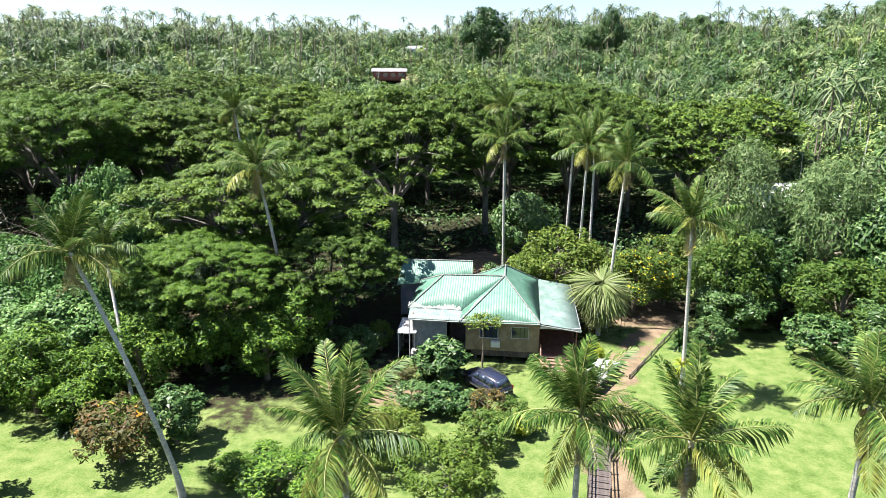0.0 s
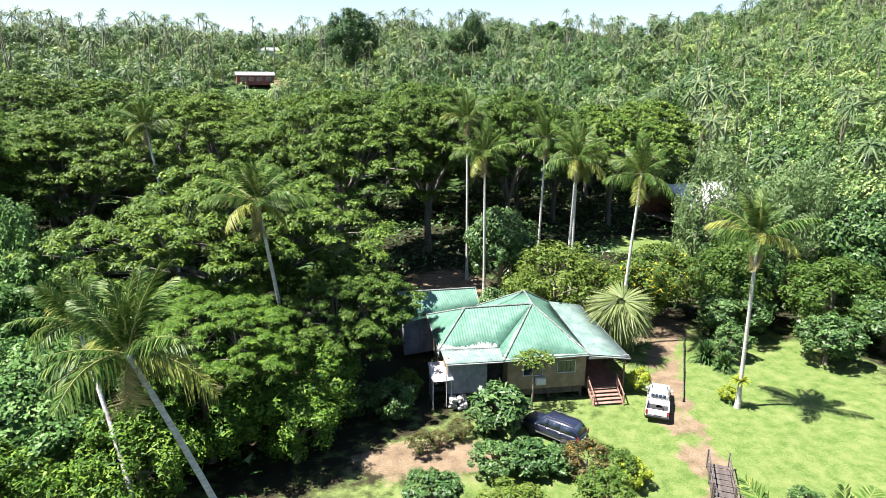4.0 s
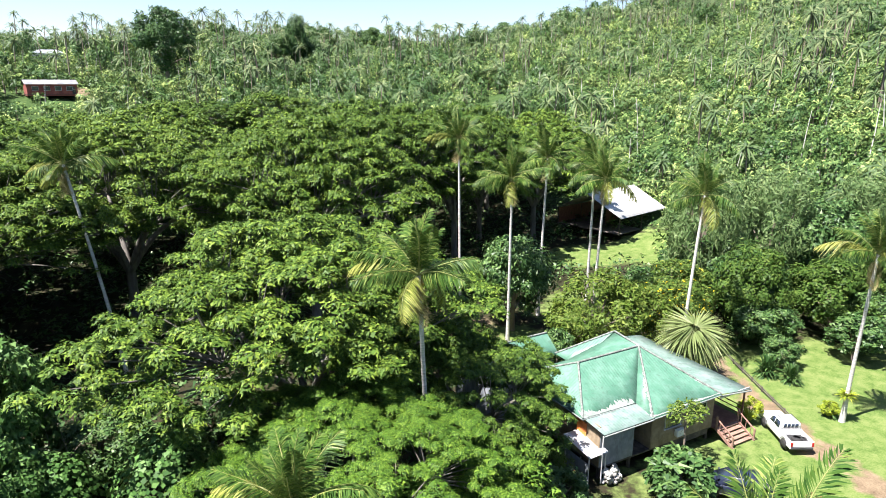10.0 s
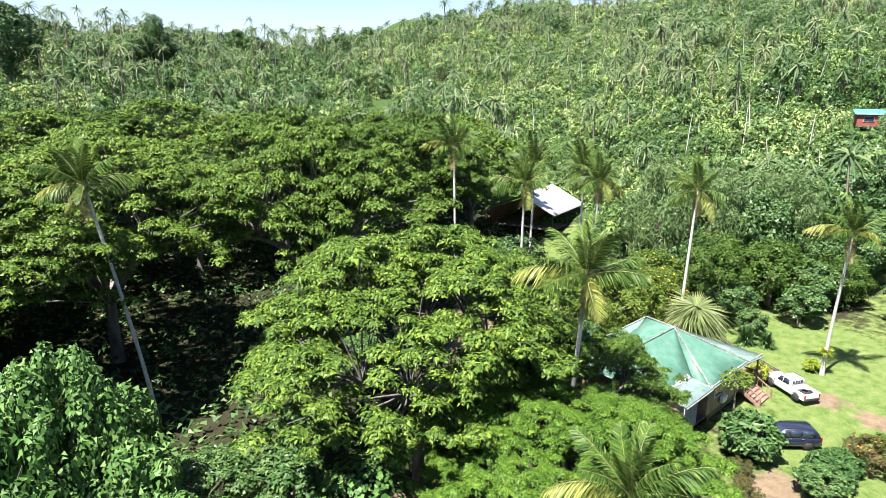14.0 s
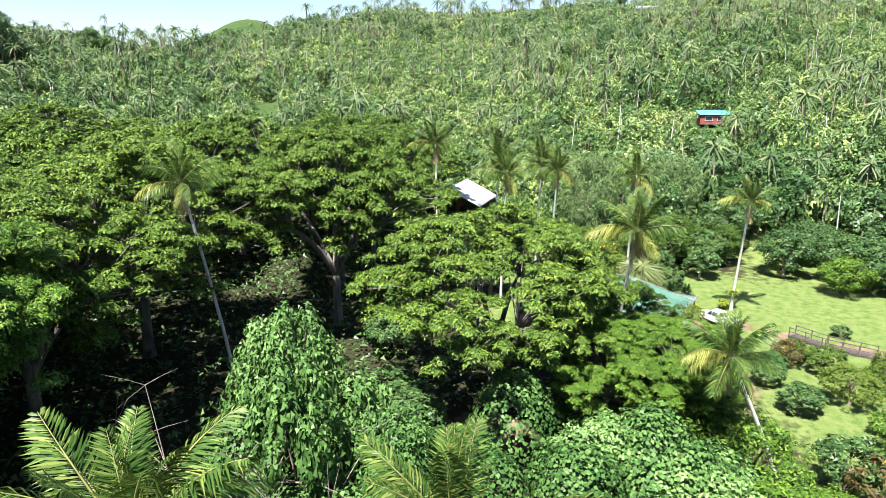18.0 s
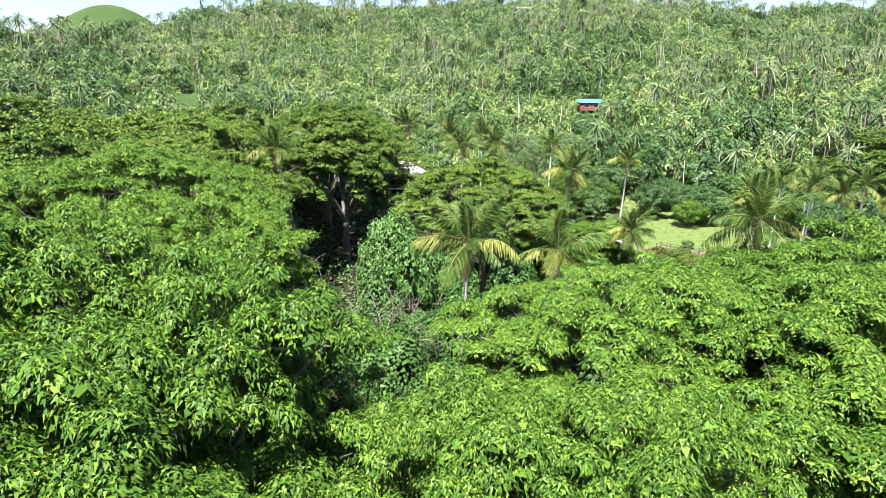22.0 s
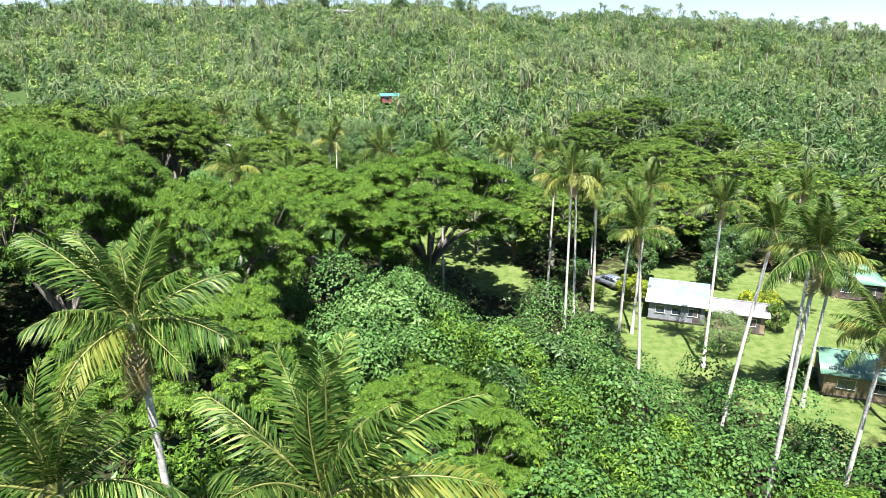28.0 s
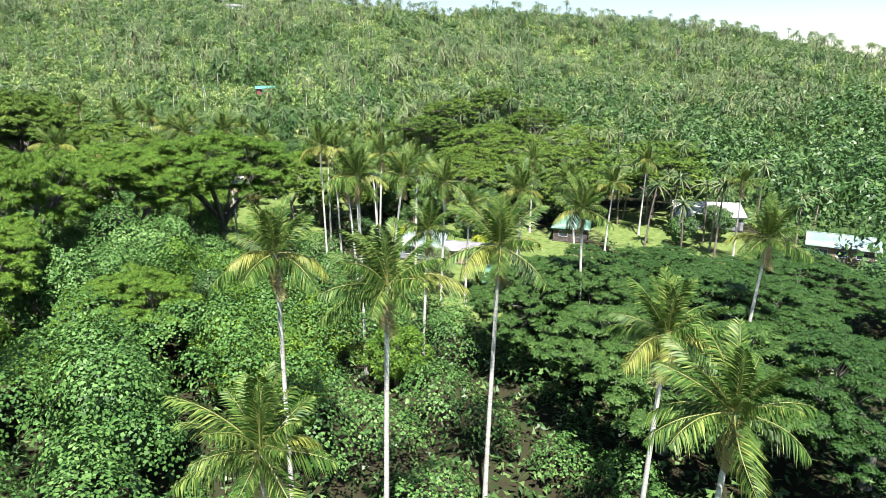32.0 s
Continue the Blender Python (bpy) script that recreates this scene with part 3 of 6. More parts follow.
ROUND_BRIGHT = [round_tree_meshes(i + 91, 60, 70, 0.11, M_RAIN_LIT, 0.4) for i in range(2)]
ROUND_GREY = [round_tree_meshes(i + 95, 100, 90, 0.085, M_GREY, 0.3) for i in range(2)]
BIG_BROAD = [round_tree_meshes(i + 141, 95, 110, 0.085, M_BROAD) for i in range(2)]
BIG_YELLOW = [round_tree_meshes(i + 151, 90, 110, 0.075, M_YELLOW) for i in range(2)]
BIG_VINE = [round_tree_meshes(i + 181, 110, 125, 0.062, M_VINE, 0.69, 0.72) for i in range(2)]
BIG_BRIGHT = [round_tree_meshes(i + 191, 95, 95, 0.080, M_RAIN_LIT, 0.4) for i in range(2)]
BIG = {"broad": BIG_BROAD, "yellow": BIG_YELLOW, "vine": BIG_VINE, "rain": BIG_BRIGHT}
ROUND_LIME = [round_tree_meshes(98, 50, 60, 0.15, M_LIME)]
ROUND_STRAP = [round_tree_meshes(97, 70, 34, 0.36, M_BROAD, 0.26)]
STRAP = [strap_plant_mesh(i, 200, M_BROAD) for i in range(2)]
KINDS = {
    "rain": (ROUND_BRIGHT, "tree", "bright green feathery young tree with open branches", "tree"),
    "broad": (ROUND, "tree", "dense dark green broadleaf tree with a domed crown", "tree"),
    "bush": (ROUND, "shrub", "rounded dark green garden shrub", "shrub"),
    "yellow": (ROUND_YELLOW, "flowering_tree", "green shrubby tree speckled with yellow flowers", "tree"),
    "olive": (ROUND_OLIVE, "shrub", "olive green bushy shrub with fine leaves", "shrub"),
    "red": (ROUND_RED, "croton_shrub", "croton shrub with mixed red, orange and green leaves", "shrub"),
    "vine": (ROUND_VINE, "vine_covered_tree", "tree smothered in pale green broad-leaved vines", "tree"),
    "lily": (ROUND_STRAP, "ginger_clump", "dense rounded clump of long glossy pointed leaves", "shrub"),
    "lime": (ROUND_LIME, "golden_shrub", "bright yellow-green leafy ornamental shrub", "shrub"),
    "grey": (ROUND_GREY, "casuarina_tree", "tall grey-green tree with wispy needle-like foliage", "tree"),
}


def place(meshes, name, x, y, sx, sz, label, category, group="", turn=0.0, names=("trunk", "crown")):
    root = thing_of(name, meshes, names, label, category, group)
    root.matrix_basis = pose(x, y, h1(x, y), 0, 0, turn) @ Matrix.Diagonal((sx, sx, sz, 1))
    return root


def plant(kind, x, y, radius, top, seed=0):
    meshes, name, label, cat = KINDS[kind]
    if radius > 3.3:
        meshes = BIG.get(kind, meshes)
    return place(meshes[seed % len(meshes)], name, x, y, radius, (top - h1(x, y)) / 2, label, cat, "", seed * 63.0)


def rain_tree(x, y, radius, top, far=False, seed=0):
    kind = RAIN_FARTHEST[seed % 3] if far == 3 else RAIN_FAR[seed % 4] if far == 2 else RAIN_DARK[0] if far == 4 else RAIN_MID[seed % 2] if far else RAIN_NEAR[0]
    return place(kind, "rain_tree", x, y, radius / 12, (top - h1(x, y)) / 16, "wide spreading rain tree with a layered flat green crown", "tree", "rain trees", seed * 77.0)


# rain trees near the path: x, y, radius, height of the top
RAIN_TREES = [
    (-17.4, 64, 11.4, 17.6), (-10.2, 55.8, 6.6, 10.8), (-20, 52, 7, 11.0), (-60, 33.5, 12, 19.4), (-6, 88, 12, 22.5), (8, 97, 12, 23.5), (-22, 101, 13, 22.5), (-38, 94, 12, 20.5), (-52, 88, 12, 22), (22, 100, 11, 23),
    (-84, 65, 9.5, 23.4), (-66, 45, 11.5, 18.4), (-64, 76, 9, 20.8), (-90, 80, 12, 22.5), (-78, 85, 12, 22), (-99, 48, 7.5, 15.5), (-82.5, 51.5, 7.5, 19.8), (-102.5, 32.5, 6.0, 10.6), (-110.5, 34.5, 4.5, 8.6)]
# The listed indices get the near crown, with the lit leaf colour.
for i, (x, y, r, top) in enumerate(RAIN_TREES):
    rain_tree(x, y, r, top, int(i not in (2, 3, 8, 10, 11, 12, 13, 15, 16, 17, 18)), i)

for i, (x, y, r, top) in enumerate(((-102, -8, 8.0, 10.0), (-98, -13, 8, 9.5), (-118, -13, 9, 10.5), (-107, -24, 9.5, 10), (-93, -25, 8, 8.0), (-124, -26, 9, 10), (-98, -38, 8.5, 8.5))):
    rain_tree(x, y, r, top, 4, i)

# the rest of the valley's forest
rng = np.random.default_rng(5)
k = 0
for gx0 in np.arange(-190, 70, 17):
    for gy0 in np.arange(90, 205, 17):
        x, y = gx0 + rng.uniform(-5, 5), gy0 + rng.uniform(-5, 5)
        if min(math.hypot(x - a, y - b) for a, b, _, _ in RAIN_TREES) < 12 or (x > 20 and y < 104) or x > 62 or (abs(x + 14) < 11 and y > 196):
            continue
        k += 1
        rain_tree(x, y, rng.uniform(9.5, 13), h1(x, y) + rng.uniform(17, 23) - 5 * float(sstep(130, 200, y)), 3 if y > 128 or x < -130 or x > 20 else 2, k)
for x, y in ((-112, 82), (-128, 78), (-120, 98), (-140, 92), (-24, -34), (-4, -28), (20, -22), (38, -30), (8, -44), (-40, -48), (50, -10), (70, -22), (-20, -60), (28, -56), (60, -50), (86, -40)):
    k += 1
    rain_tree(x, y, 11, h1(x, y) + (20 if y > 0 else 12.5), 3, k)

for x, y in ((-34, 26), (-26, 8), (-40, 14), (-22, -8), (-36, -6), (-12, 2), (-8, -14), (-28, -20), (-44, -30)):
    k += 1
    rain_tree(x, y, 8, 11.0, 3, k)

# trees and shrubs that stand by themselves: kind, x, y, radius, height of the top
for i, row in enumerate([
        ("vine", -31, 46.5, 5.0, 7.6), ("vine", -36.5, 48, 4.5, 6.6), ("vine", -29.5, 52, 4.0, 8.5), ("rain", -19.5, 48.6, 5.0, 8.0), ("rain", -14, 47.0, 3.6, 6.0), ("rain", -23, 44, 4.0, 7.0), ("rain", -26, 40, 2.4, 3.4), ("rain", -22.5, 39, 2.0, 2.6), ("red", -20.5, 35.5, 3.0, 4.6), ("bush", -17.8, 37.5, 2.4, 4.2),
        ("rain", -9.5, 32.5, 3.0, 2.6), ("rain", -6.5, 31.0, 2.2, 2.0), ("rain", -12.5, 33.5, 1.8, 1.6), ("lime", 13.9, 49.5, 1.0, 2.1), ("lime", 20.0, 46.1, 0.8, 1.3), ("lime", 6.4, 38.6, 1.2, 1.8), ("yellow", 1.6, 32.6, 1.2, 2.6), ("red", -5.6, 45.6, 1.2, 1.6), ("bush", 30.5, 57, 2.2, 3.4), ("vine", -46, 80, 3.5, 4), ("olive", 0.7, 31, 3.0, 4.2), ("bush", -1.6, 42.0, 1.8, 2.2), ("red", 3.8, 39.8, 1.8, 2.8), ("yellow", 5.4, 39.2, 1.6, 2.4), ("red", -2.4, 46.8, 1.1, 1.4), ("red", -4.2, 46.2, 0.9, 1.2),
        ("olive", 13.5, 65, 5.2, 8.8), ("lily", 0.6, 47.0, 2.3, 3.5), ("lily", 0.6, 41.8, 1.7, 2.2), ("lily", 2.6, 41.2, 1.4, 1.8), ("olive", 10.5, 65, 3.0, 6.5), ("olive", 17.5, 63, 4.0, 7.5), ("broad", 11.3, 75, 4.6, 10.8), ("yellow", 21.5, 62.5, 4.2, 7.0), ("yellow", 25.5, 64.5, 4.6, 8.0), ("bush", 6.4, 63.6, 2.0, 5.0),
        ("broad", 32, 60, 4.5, 9.0), ("broad", 29.3, 56.5, 3.6, 5.5), ("yellow", 30, 58.5, 4.4, 10.2), ("yellow", 38.3, 54, 5.2, 8.5), ("broad", 36.5, 66, 5.5, 10.5), ("broad", 33.5, 49.5, 3.2, 4.6), ("broad", 41, 50, 4.2, 6.0), ("broad", 46.5, 58, 5.5, 13.5), ("broad", 46.5, 72, 6.5, 13.0), ("grey", 42, 63, 5.5, 17.5), ("grey", 34, 67, 5.0, 18.0), ("broad", 31, 73, 2.8, 4.2), ("broad", 57, 64, 6, 11), ("grey", 52, 56, 5.5, 17), ("broad", 44, 77, 2.6, 4.0),
        # The three broad near (-26, 70) are added, darkening sunlit ground in a shaded gap.
        ("rain", 33, 31, 3.8, 5.5), ("broad", 40, 30, 4.5, 7), ("rain", 36, 22, 4.5, 6.5), ("rain", 30, 16, 4, 6), ("broad", 48, 34, 4.5, 7.5), ("rain", 43, 16, 4.5, 7), ("vine", -37.2, 70.0, 3.9, 15.2), ("vine", -39.6, 67.2, 3.2, 12.6), ("vine", -35.2, 66.4, 3.2, 10.6), ("vine", -34.0, 71.5, 3.0, 11.5), ("vine", -36, 63.5, 3.6, 9.5), ("broad", -25.5, 67.5, 3.2, 4.6), ("broad", -29.5, 71.0, 3.4, 5.2), ("broad", -22.0, 71.5, 3.0, 4.4), ("vine", -34.5, 65.5, 4, 7), ("vine", -41, 67, 4, 6.5), ("broad", 4, 7, 5, 8), ("broad", -6, 11, 4.5, 7), ("broad", 13, 6, 5, 8.5), ("rain", -14, 16, 4, 6.5), ("broad", 21, 11, 4.5, 8), ("broad", -2, 0, 5, 9), ("rain", -16, 8, 5, 9), ("broad", 28, 5, 6, 10), ("broad", 36, 14, 5.5, 9), ("broad", 25.8, 52.8, 2.0, 3.2), ("bush", 27.8, 58.2, 1.6, 2.6), ("yellow", 44, 47, 4.0, 6.5), ("broad", 50, 47.5, 5.0, 9.5), ("broad", 40, 38, 4.5, 7.0), ("broad", 36.5, 27.5, 5.0, 7.5), ("broad", 46, 22, 5.5, 9.0), ("broad", 56, 18, 6.0, 10), ("broad", 63, 31, 4.5, 8), ("broad", 57, 44, 5.5, 10.5), ("broad", 66, 38, 5, 9), ("broad", 69, 50, 6, 11),
        ("bush", 15.2, 33.6, 1.2, 1.4), ("yellow", 3.4, 36.5, 2.0, 3.0), ("olive", -3, 35.2, 2.8, 3.8), ("rain", -26, 42.5, 2.8, 4.5), ("bush", -6.5, 39.5, 2.2, 2.6),
        ("rain", -12.5, 50, 4.0, 7.5), ("bush", -6.5, 50.5, 2.0, 3.2), ("bush", -9.0, 52.0, 1.8, 2.6), ("olive", -5.0, 52.6, 1.3, 3.0),
        ("broad", -10, 78, 3.5, 5), ("vine", -66, 60, 4.5, 7), ("vine", -72, 56, 4.5, 8), ("vine", -70, 68, 5, 8),
        ("rain", -30, 42, 4.0, 6.5), ("rain", -38, 42, 4.5, 7.5), ("rain", -46, 38, 4.0, 6.0),
        ("vine", -79, 48, 4.0, 11.0), ("vine", -85, 37.5, 5.5, 11.2), ("vine", -92, 38, 5.0, 10.5), ("vine", -98, 41, 5.0, 12.5), ("rain", -98, 24, 5, 8.0), ("rain", -92, 20, 4, 6), ("rain", -106, 22, 5, 8.2), ("rain", -100, 16, 4.5, 6.5), ("rain", -88, 27, 4.5, 8.5), ("rain", -112, 18, 5, 8), ("broad", -95, 27.5, 3.5, 8.5), ("rain", -104, 8, 4, 5), ("broad", -84, 22, 3, 6), ("rain", -92, 31, 4.5, 11), ("vine", -80, 36, 4.5, 11.5), ("rain", -110, 44, 5.0, 12), ("vine", -118, 28, 5.0, 10.5), ("rain", -115, 42, 3.5, 9),
        ("broad", 20, 262, 10.5, 52.0), ("broad", 77, 283, 5.0, 54.5), ("broad", 68, 284, 5.5, 47.0), ("broad", 85, 287, 5.0, 46.0), ("broad", 205, 300, 6.0, 60.0), ("broad", 120, 296, 6.0, 53.0), ("broad", 132, 300, 5.5, 51.0),
        ("broad", -57, -52, 3.5, 5.5), ("broad", -60, -44, 3, 4.5), ("broad", -90, -44, 6, 7), ("broad", -100, -52, 7, 8), ("broad", -86, -30, 5, 5),
        ("yellow", -90.5, -9.5, 3.2, 3.6), ("yellow", -87, -12.5, 3.0, 3.4), ("broad", -93, -12, 3.4, 4.5), ("lime", -54.6, 5.6, 2.2, 2.6), ("lime", -56, 3.4, 1.2, 1.8), ("lime", -61.4, -9.6, 1.9, 2.6), ("lime", -60.4, -8.0, 1.4, 2.2), ("olive", -55.5, 10.8, 1.6, 1.4), ("grey", -71.8, 0.4, 3.0, 3.6), ("yellow", -66, -8.6, 1.6, 2.6), ("bush", -48, 12, 2.5, 3), ("bush", -46, 2, 3, 4.5), ("bush", -50, -8, 3, 4.5), ("broad", -44, -12, 4, 7), ("broad", -40, -2, 4.5, 8), ("broad", -36, 8, 5, 9), ("broad", -38, 20, 5, 9), ("broad", -32, -14, 5, 9), ("broad", -40, -24, 5, 8), ("broad", -30, 0, 5, 10)]):
    plant(*row, seed=i)

# strap-leaved clumps: x, y, radius, height
for i, (x, y, r, z) in enumerate([(-0.6, 46.6, 1.0, 1.4), (-77.5, -5.0, 2.6, 3.4), (-79.3, -3.0, 2.0, 2.8), (-77, 17.5, 3.0, 3.5), (-80, 15.0, 2.4, 3.0), (-74, 20, 2.4, 3.4), (-26, 40, 2.0, 2.8), (23.5, 50.8, 1.3, 2.6), (20.3, 46.0, 0.9, 1.0), (23.0, 52.8, 1.5, 3.0)]):
    place([STRAP[i % 2]], "strap_leaved_clump", x, y, r, z, "tuft of long arching dark green strap leaves", "shrub", "", i * 50.0, ("leaves",))

# coconut palms: foot (x, y) and heart of the crown (x, y, z)
PALMS = [
    (-15.1, 31.9, -20.0, 32.7, 15.1), (-22.6, 41.6, -25.5, 46.0, 11.8), (-2.9, 18.5, -3.0, 17.5, 13.3), (5.2, 19.5, 5.0, 18.7, 13.3), (8.4, 18.0, 8.25, 17.3, 13.2), (16.3, 20.5, 16.0, 20, 12.9),
    (-13.6, 55, -15.4, 53.2, 16.8), (8.4, 72.5, 8.0, 72.0, 17.5), (16.6, 68.4, 16.8, 67.9, 17.2), (18.6, 71.0, 18.2, 70.5, 17.8), (17.3, 58.2, 18.1, 57.9, 16.9), (20.1, 45.1, 19.1, 44.4, 14.3),
    (9.4, 82.0, 9.3, 82.3, 20.6), (16.8, 76.6, 17.1, 76.3, 18.5), (-25.5, 85.5, -27.8, 87.5, 20.0), (-51.0, 53.5, -51.4, 52.7, 16.0), (-56.0, 59.0, -56.3, 58.4, 17.4),
    (-116.5, 41.0, -117.3, 41.5, 21.2), (-122.0, 40.0, -122.7, 41.0, 19.0), (-124.4, 33.6, -125.0, 34.1, 20.6), (-125.0, 15.6, -125.5, 15.3, 19.0), (-101.6, 11.0, -103.0, 11.1, 19.5), (-89.6, 8.4, -89.4, 6.2, 17.2), (-79.0, 12.0, -78.5, 13.0, 14.6), (-75.5, 4.0, -74.1, 3.4, 16.3), (-66.4, 8.9, -65.7, 8.1, 16.7), (-66.0, 17.0, -66.4, 17.2, 18.2), (-70.6, 11.8, -71.4, 11.6, 15.0), (-53.9, 17.1, -54.5, 16.9, 16.0), (-52.4, 40.6, -52.8, 40.1, 19.2), (-59.2, 31.6, -59.9, 32.0, 20.0),
    (-131.0, 9.8, -131.2, 9.3, 18.8), (-123.6, 2.8, -124.2, 2.3, 18.6), (-100.0, 5.0, -100.4, 4.4, 13.6), (-83.6, -2.0, -84.0, -2.4, 12.5), (-88.0, -8.0, -88.6, -7.8, 15.1), (-73.2, -20.5, -73.0, -19.0, 13.5), (-65.6, -28.0, -65.6, -28.8, 11.5), (-132.0, -4.2, -132.7, -4.4, 16.2), (-138.4, -4.0, -139.3, -4.0, 15.8), (-102.6, -11.0, -103.3, -10.2, 16.0), (-113.0, -22.0, -113.8, -22.5, 15.5), (-137.6, 14.8, -138.4, 14.4, 15.0), (-86.6, 1.6, -86.0, 0.9, 15.8), (-59.0, 12.0, -59.5, 12.5, 15.5), (-61.5, 15.0, -61.0, 15.5, 17.0),
    (-20, 4, -20.6, 4.2, 12.5), (1, 8, 0.4, 8.6, 12.8), (11, 10, 11.5, 9.5, 12.6), (22, 14, 22.6, 14.2, 12.0), (-47.5, 9.0, -47.0, 9.5, 13.0), (-44.6, 9.0, -44.0, 8.6, 14.5), (-63.0, -14.0, -63.5, -14.5, 12.0), (-48.0, -20.0, -48.5, -20.0, 13.0), (-52.0, -40.0, -52.0, -40.5, 13.0), (-70.0, -48.0, -70.0, -48.0, 12.0),
]
for i, (x0, y0, x1, y1, z1) in enumerate(PALMS):
    coconut_palm(i, (x1, y1, z1), (x0, y0, h1(x0, y0)), size=(0.86, 0.78, 0.74, 0.70, 0.70, 0.74)[i] if i < 6 else 0.9)


fern = thing_of("nest_fern", [strap_plant_mesh(8, 90, M_LIME)], ["leaves"], "yellow-green nest fern growing round a palm trunk", "fern")
fern.matrix_basis = pose(19.95, 45.05, 2.2) @ Matrix.Diagonal((1.0, 1.0, 0.9, 1))


def fan_palm(x, y, crown_z):
    """A stout palm with a globe of drooping fan leaves."""
    rng = np.random.default_rng(77)
    root = tagged(new("fan_palm"), "fan palm with a shaggy globe of pale drooping leaves", "palm tree")
    root.location = (x, y, h1(x, y))
    v, f = tube([[0, 0, -0.4], [0.05, 0, 1.5], [0, 0.05, crown_z]], [0.28, 0.22, 0.2], 9)
    part("trunk", make_mesh("fan_palm_trunk", v, f, M_PALMBARK, True), root)
    vs, fs, k = [], [], 0
    for j in range(26):
        a = 2 * np.pi * j / 26 - np.pi
        s = np.array([0, 0.35, 0.7, 1.0])
        L = 1.5 * (1 - 0.25 * abs(a) / np.pi)
        d = np.array([math.cos(a * 0.62), math.sin(a * 0.62), 0])
        t = np.array([-d[1], d[0], 0])
        mid = d * (L * s)[:, None] + np.array([0.9, 0, 0]) + np.array([0, 0, -1.0]) * ((2.1 + 0.45 * math.sin(j * 2.3)) * s ** 1.6)[:, None]
        w = np.array([0.02, 0.06, 0.05, 0.004])[:, None]
        vs.append(np.concatenate([mid - t * w, mid + t * w]))
        q = np.arange(3)
        fs.append(np.stack([q, q + 1, q + 5, q + 4], axis=1) + k)
        k += 8
    v, f = tube([[0, 0, 0], [0.5, 0, 0.03], [0.92, 0, 0]], [0.025, 0.02, 0.015], 4)
    vs.append(v)
    fs.append(f + k)
    leaf = make_mesh("fan_leaf", np.concatenate(vs), np.concatenate(fs), M_FAN)
    for i in range(56):
        q = i / 56
        ob = part("leaf", leaf, root)
        ob.matrix_local = Matrix.Translation((0, 0, crown_z)) @ pose(0, 0, 0, rng.uniform(-25, 25), -(74 - 150 * q + rng.uniform(-14, 14)), i * 137.5) @ Matrix.Diagonal((*(rng.uniform(0.9, 1.3),) * 3, 1))
    return root


fan_palm(16.1, 56.3, 4.6)


def papaya_tree(x, y, top):
    rng = np.random.default_rng(31)
    root = tagged(new("papaya_tree"), "slim tree with a small bright crown above the eave", "tree")
    root.location = (x, y, h1(x, y))
    v, f = tube([[0, 0, -0.3], [0.1, 0, 2], [0, 0.1, top - 0.6]], [0.10, 0.08, 0.05], 7)
    part("trunk", make_mesh("papaya_trunk", v, f, M_BARK, True), root)
    n = 420
    a, r = rng.uniform(0, 6.28, n), np.sqrt(rng.uniform(0, 1, n))
    c = np.stack([1.7 * r * np.cos(a), 1.2 * r * np.sin(a), top - 0.5 * r ** 2 + rng.normal(0, 0.14, n) - 0.2], axis=1)
    nrm = unit(c * [0.3, 0.3, 0] + [0, 0, 1] + 0.45 * rng.normal(size=(n, 3)))
    v, f = cards(rng, c, nrm, rng.uniform(0.22, 0.42, n), 0.42, 0.14)
    part("crown", make_mesh("papaya_crown", v, f, M_OLIVE), root)


papaya_tree(4.1, 49.1, 5.0)


def bare_shrub(seed, x, y, size):
    """A leafless shrub: forked grey branches that thin out to twigs."""
    g = np.random.default_rng(seed)
    root = tagged(new("dead_shrub"), "leafless dead shrub with pale grey tangled branches", "shrub", "dead shrubs")
    root.location = (x, y, h1(x, y) - 0.2)
    for _ in range(9):
        tubes = []
        a, up = g.uniform(0, 6.28), g.uniform(0.6, 1.4)
        p0 = np.zeros(3)
        p1 = size * 0.55 * np.array([math.cos(a) * math.cos(up), math.sin(a) * math.cos(up), math.sin(up)])
        tubes.append(tube(bend(p0, p1, 0.25, 5), np.linspace(0.09, 0.05, 5), 5))
        for _ in range(4):
            p2 = p1 + size * g.uniform(0.2, 0.45) * unit(np.array([math.cos(a), math.sin(a), 0.6]) + 0.8 * g.normal(size=3))
            tubes.append(tube(bend(p1, p2, 0.15, 4), np.linspace(0.045, 0.02, 4), 4))
            for _ in range(3):
                p3 = p2 + size * 0.18 * unit(g.normal(size=3) + [0, 0, 0.4])
                tubes.append(tube(bend(p2, p3, 0.05, 3), [0.02, 0.015, 0.008], 3))
        v, f = merge(tubes)
        part("branch", make_mesh("dead_branch", v, f, M_DEAD, True), root)
    return root


M_DEAD = plain_material("dead_wood", (0.10, 0.085, 0.065), (0.26, 0.23, 0.19), 4.0, 0.9, 0, 0.3)
for i, (x, y, size) in enumerate(((-41.6, 71.4, 13.0), (-40.8, 66.2, 10.5), (-43.0, 74.0, 9.0))):
    bare_shrub(i + 3, x, y, size)


# ---- thickets and undergrowth ----
def wave(x, y):
    return np.sin(x * 0.9 + np.sin(y * 0.6)) * 0.5 + np.sin(y * 1.1 + x * 0.35) * 0.5 + 0.6 * np.sin(x * 0.33 - y * 0.41)


